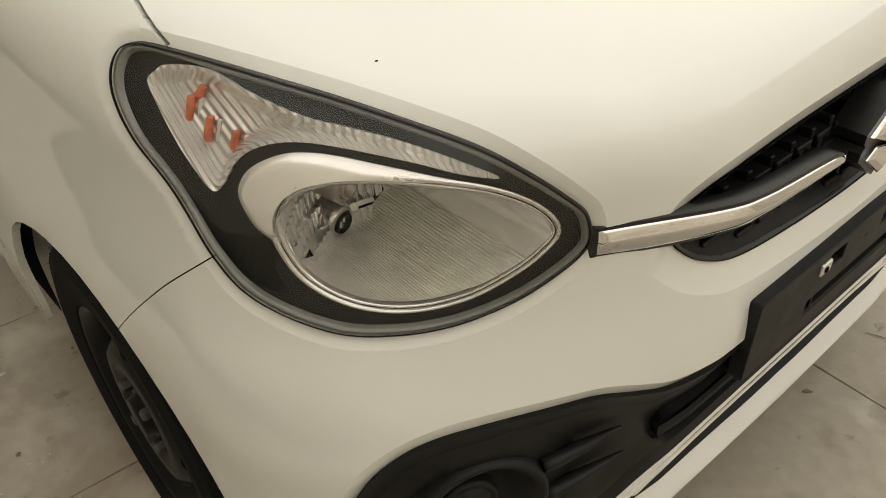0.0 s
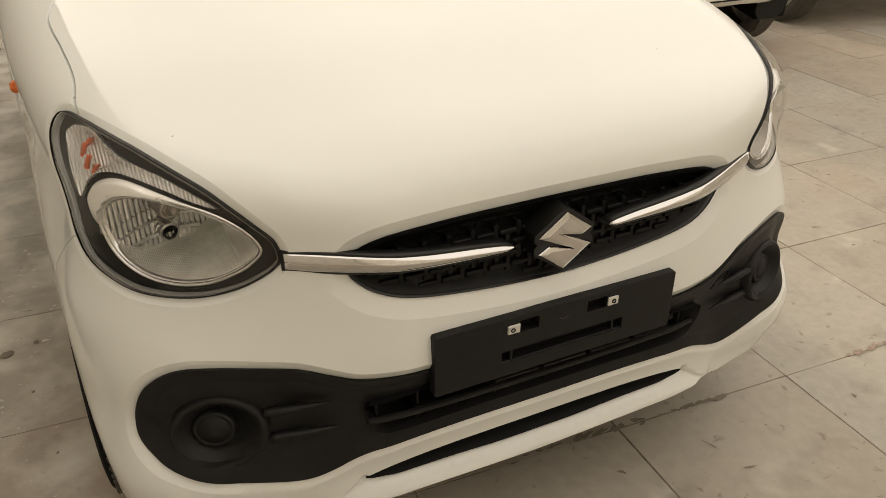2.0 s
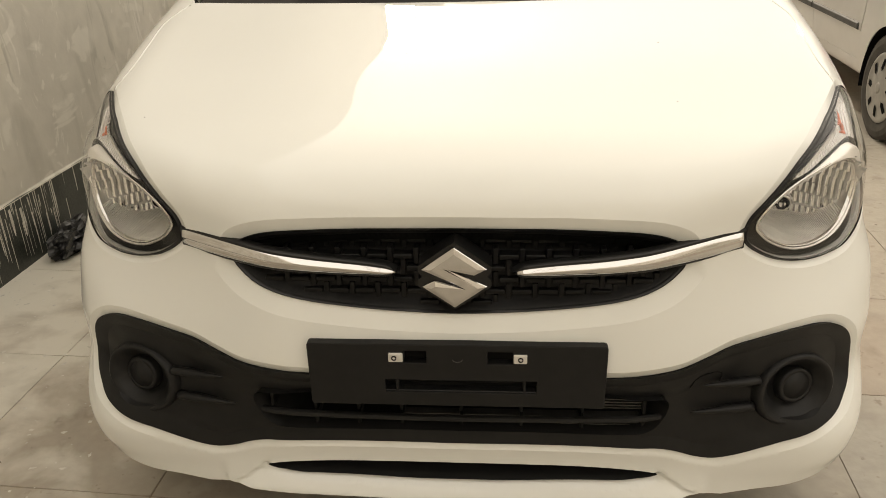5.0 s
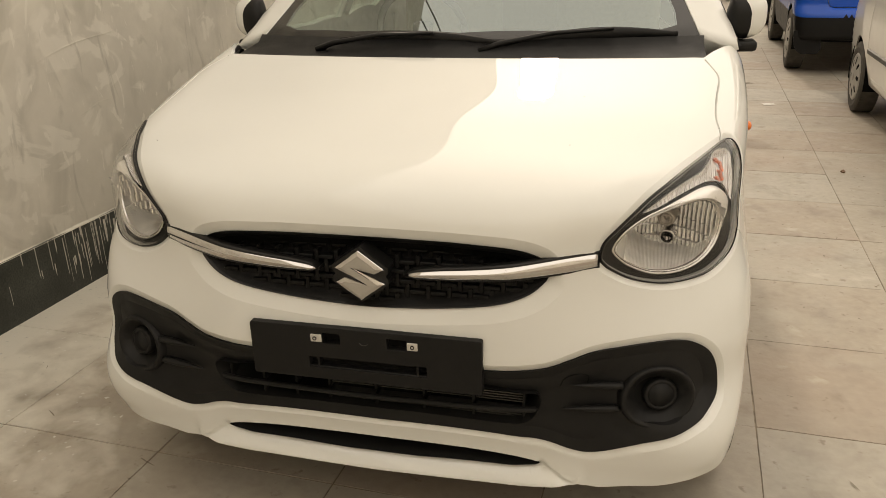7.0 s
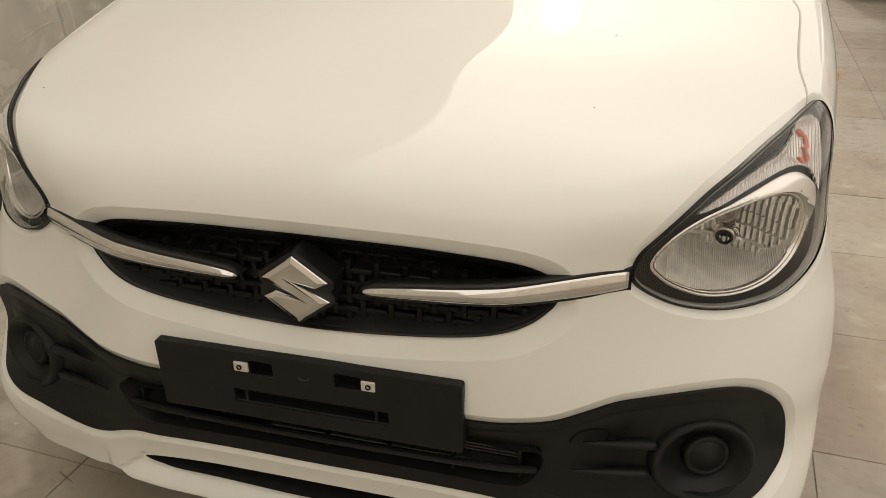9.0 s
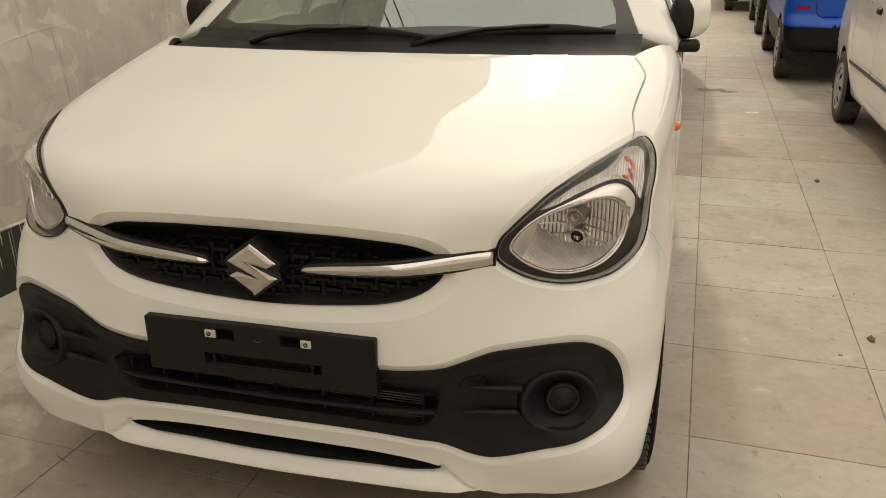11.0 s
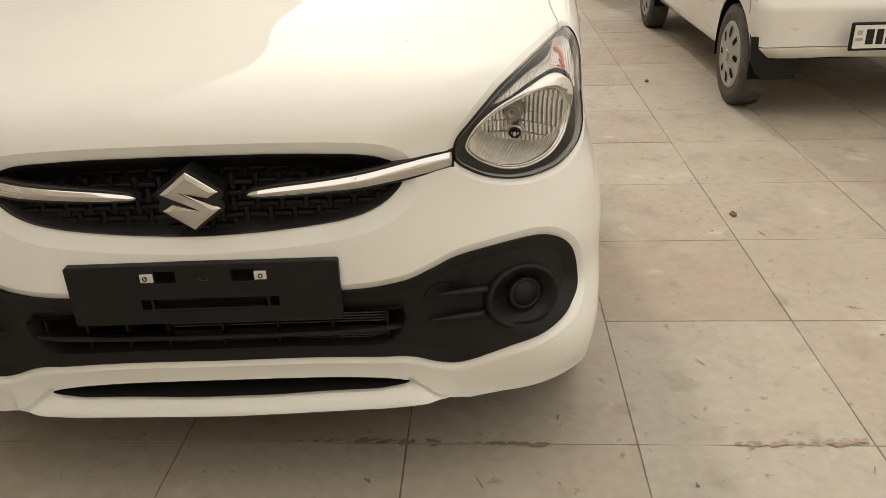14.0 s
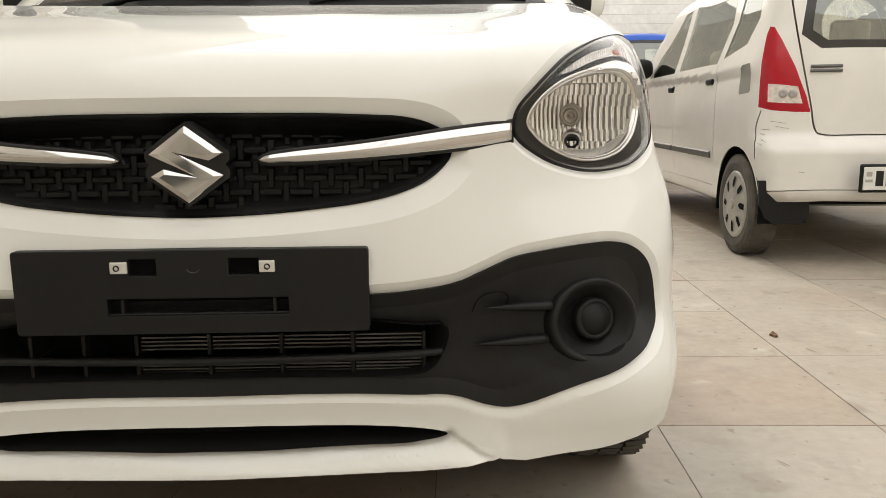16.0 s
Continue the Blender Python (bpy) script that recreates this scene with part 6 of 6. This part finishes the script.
# scraps and spots on the floor
SPOT = material("dark_floor_stain", (0.19, 0.16, 0.12), 0.7, tone=0.2, scale=40)
PAPER = material("white_paper_scrap", (0.72, 0.70, 0.66), 0.8, tone=0.03)
LEAF = material("dry_brown_scrap", (0.16, 0.09, 0.05), 0.8, tone=0.2, scale=80)
for x, y, a, w, d in ((1.56, 5.57, 0.2, 0.10, 0.07), (-1.13, 3.62, -0.3, 0.12, 0.05)):
    bm = bmesh.new()
    cols = [[bm.verts.new((w * (i / 4 - 0.5), d * (j / 3 - 0.5), 0.001 + 0.004 * math.sin(i * 1.3 + j * 0.8) ** 2)) for j in range(4)] for i in range(5)]
    for p, q in zip(cols, cols[1:]):
        for j in range(3):
            bm.faces.new((p[j], q[j], q[j + 1], p[j + 1]))
    ob = part("paper_scrap", bm, PAPER)
    ob.matrix_world = pose(x, y, 0.0, 0, 0, math.degrees(a))
    tagged(ob, "small white paper scrap lying flat on stone", "paper", "paper scraps on the floor")
for x, y, s in ((1.555, 1.47, 0.020), (1.72, 3.55, 0.02)):
    bm = bmesh.new()
    bmesh.ops.create_icosphere(bm, subdivisions=2, radius=s)
    for v in bm.verts:
        c = v.co * (1 + noise.noise(v.co * 90) * 0.9)
        v.co = (c.x, c.y * 0.6, max(0, c.z * 0.35 + s * 0.2))
    ob = part("dry_scrap", bm, LEAF)
    ob.matrix_world = pose(x, y, 0, 0, 0, 40 * s * 100)
    tagged(ob, "tiny dry brown leaf scrap on the stone floor", "leaf", "dry scraps on the floor")


def blot(bm, x, y, r, z, stretch=1.0, ang=0.0):
    vs = []
    for k in range(14):
        t = 2 * math.pi * k / 14
        q = r * (1 + rng.uniform(-0.45, 0.35))
        u, v = q * math.cos(t) * stretch, q * math.sin(t)
        vs.append(bm.verts.new((x + u * math.cos(ang) - v * math.sin(ang), y + u * math.sin(ang) + v * math.cos(ang), z)))
    bm.faces.new(vs)


bm = bmesh.new()
for i in range(240):
    x, y = rng.uniform(-1.7, 3.2), rng.uniform(-1.4, 8.5)
    blot(bm, x, y, rng.choice((0.002, 0.0025, 0.003, 0.004, 0.005)), 0.0021 + 0.00001 * (i % 40), rng.uniform(1, 2.4), rng.uniform(0, 3))
for x, y, r, s in ((1.30, 6.62, 0.05, 3.6), (1.45, 6.56, 0.035, 3.0), (1.22, 6.68, 0.03, 2.0), (1.38, 6.70, 0.02, 2.5), (-1.03, 1.19, 0.016, 1.2), (-0.95, 1.22, 0.010, 1.0)):
    blot(bm, x, y, r, 0.0027, s, 0.15)
for i in range(170):
    blot(bm, rng.uniform(-1.7, 3.2), rng.uniform(-1.2, 5), rng.choice((0.0012, 0.0016, 0.0022)), 0.0023 + 0.00001 * (i % 40), rng.uniform(5, 14), rng.uniform(-0.6, 0.6) + rng.choice((0, 0, 1.5)))
for i in range(40):
    t = rng.random() ** 1.4
    blot(bm, 0.670 + -0.583 * t, 0.168 + 0.044 * t + rng.gauss(0, 0.004), rng.choice((0.002, 0.003, 0.004, 0.007)), 0.0025 + 0.00001 * (i % 40), rng.uniform(1.5, 4.5), rng.uniform(-0.3, 0.3))
ob = part("floor_stain", bm, SPOT, floor)
ob["kind"] = "stuff"
bm = bmesh.new()
for i in range(90):
    blot(bm, rng.uniform(1.11, 1.42), 0.144 + rng.gauss(0, 0.006), rng.choice((0.0015, 0.002, 0.003, 0.004)), 0.0024 + 0.00001 * (i % 40), rng.uniform(1.5, 4), rng.uniform(-0.3, 0.3))
ob = part("red_chalk_mark", bm, material("red_dust_mark", (0.34, 0.255, 0.205), 0.9, tone=0.2, scale=60), floor)
ob["kind"] = "stuff"
bm = bmesh.new()
for i in range(800):
    x, y = rng.uniform(0.03, 0.85) ** 1.3, rng.uniform(-1.6, 1.8)
    p = yard(WALL_X + 0.03 + x, y)
    blot(bm, p.x, p.y, rng.choice((0.0015, 0.002, 0.003, 0.004, 0.005)), 0.0022 + 0.00001 * (i % 60), rng.uniform(1, 2.2), rng.uniform(0, 3))
ob = part("plaster_splash", bm, DRIP, floor)
ob["kind"] = "stuff"

# ---- the stone slabs ----
CP, RP, X0, Y0R = 0.545, 0.560, 0.880, 0.208
JOINT = 0.0017


def slab_mesh(k):
    r = random.Random(100 + k)
    bm = bmesh.new()
    h, w = CP / 2 - JOINT / 2, RP / 2 - JOINT / 2
    rim, top = [], []
    n = 5
    for (ax_, ay_), (bx_, by_) in (((-h, -w), (h, -w)), ((h, -w), (h, w)), ((h, w), (-h, w)), ((-h, w), (-h, -w))):
        for i in range(n):
            t = i / n
            j = r.uniform(-0.0010, 0.0008) if i else -0.0006
            x, y = ax_ + (bx_ - ax_) * t, ay_ + (by_ - ay_) * t
            s = 1 + j / 0.27
            rim.append(bm.verts.new((x * s, y * s, -0.004)))
            top.append(bm.verts.new((x * s * 0.9965, y * s * 0.9965, 0.0)))
    m = len(rim)
    for i in range(m):
        bm.faces.new((rim[i], rim[(i + 1) % m], top[(i + 1) % m], top[i]))
    bm.faces.new(top)
    me = bpy.data.meshes.new("slab")
    bm.to_mesh(me)
    bm.free()
    me.materials.append(STONE)
    return me


kinds = [slab_mesh(k) for k in range(6)]
count = 0
rest = bmesh.new()
for j in range(-16, 53):
    for i in range(-5, 15):
        xc, yc = X0 + (i + 0.5) * CP, Y0R + (j + 0.5) * RP
        if xc < WALL_X + 0.05 - CP / 2 or xc > 9.0:
            continue
        c = yard(xc, yc)
        lift = rng.uniform(-0.0012, 0.0)
        if -3 <= j <= 15 and i <= 7 and count < 290:
            count += 1
            ob = link("slab", kinds[rng.randrange(6)], STONE, floor)
            ob.matrix_world = Matrix.Translation((c.x, c.y, lift)) @ Matrix.Rotation(TURN + (math.pi if rng.random() < 0.5 else 0), 4, "Z") @ pose(0, 0, 0, rng.uniform(-0.1, 0.1), rng.uniform(-0.1, 0.1), 0)
        else:
            h, w = CP / 2 - JOINT / 2, RP / 2 - JOINT / 2
            vs = [rest.verts.new(yard(xc + a * h, yc + b * w, lift)) for a, b in ((-1, -1), (1, -1), (1, 1), (-1, 1))]
            rest.faces.new(vs)
            lo = [rest.verts.new(v.co - Vector((0, 0, 0.006))) for v in vs]
            for k in range(4):
                rest.faces.new((lo[k], lo[(k + 1) % 4], vs[(k + 1) % 4], vs[k]))
ob = part("far_slabs", rest, STONE, floor)
ob["kind"] = "stuff"
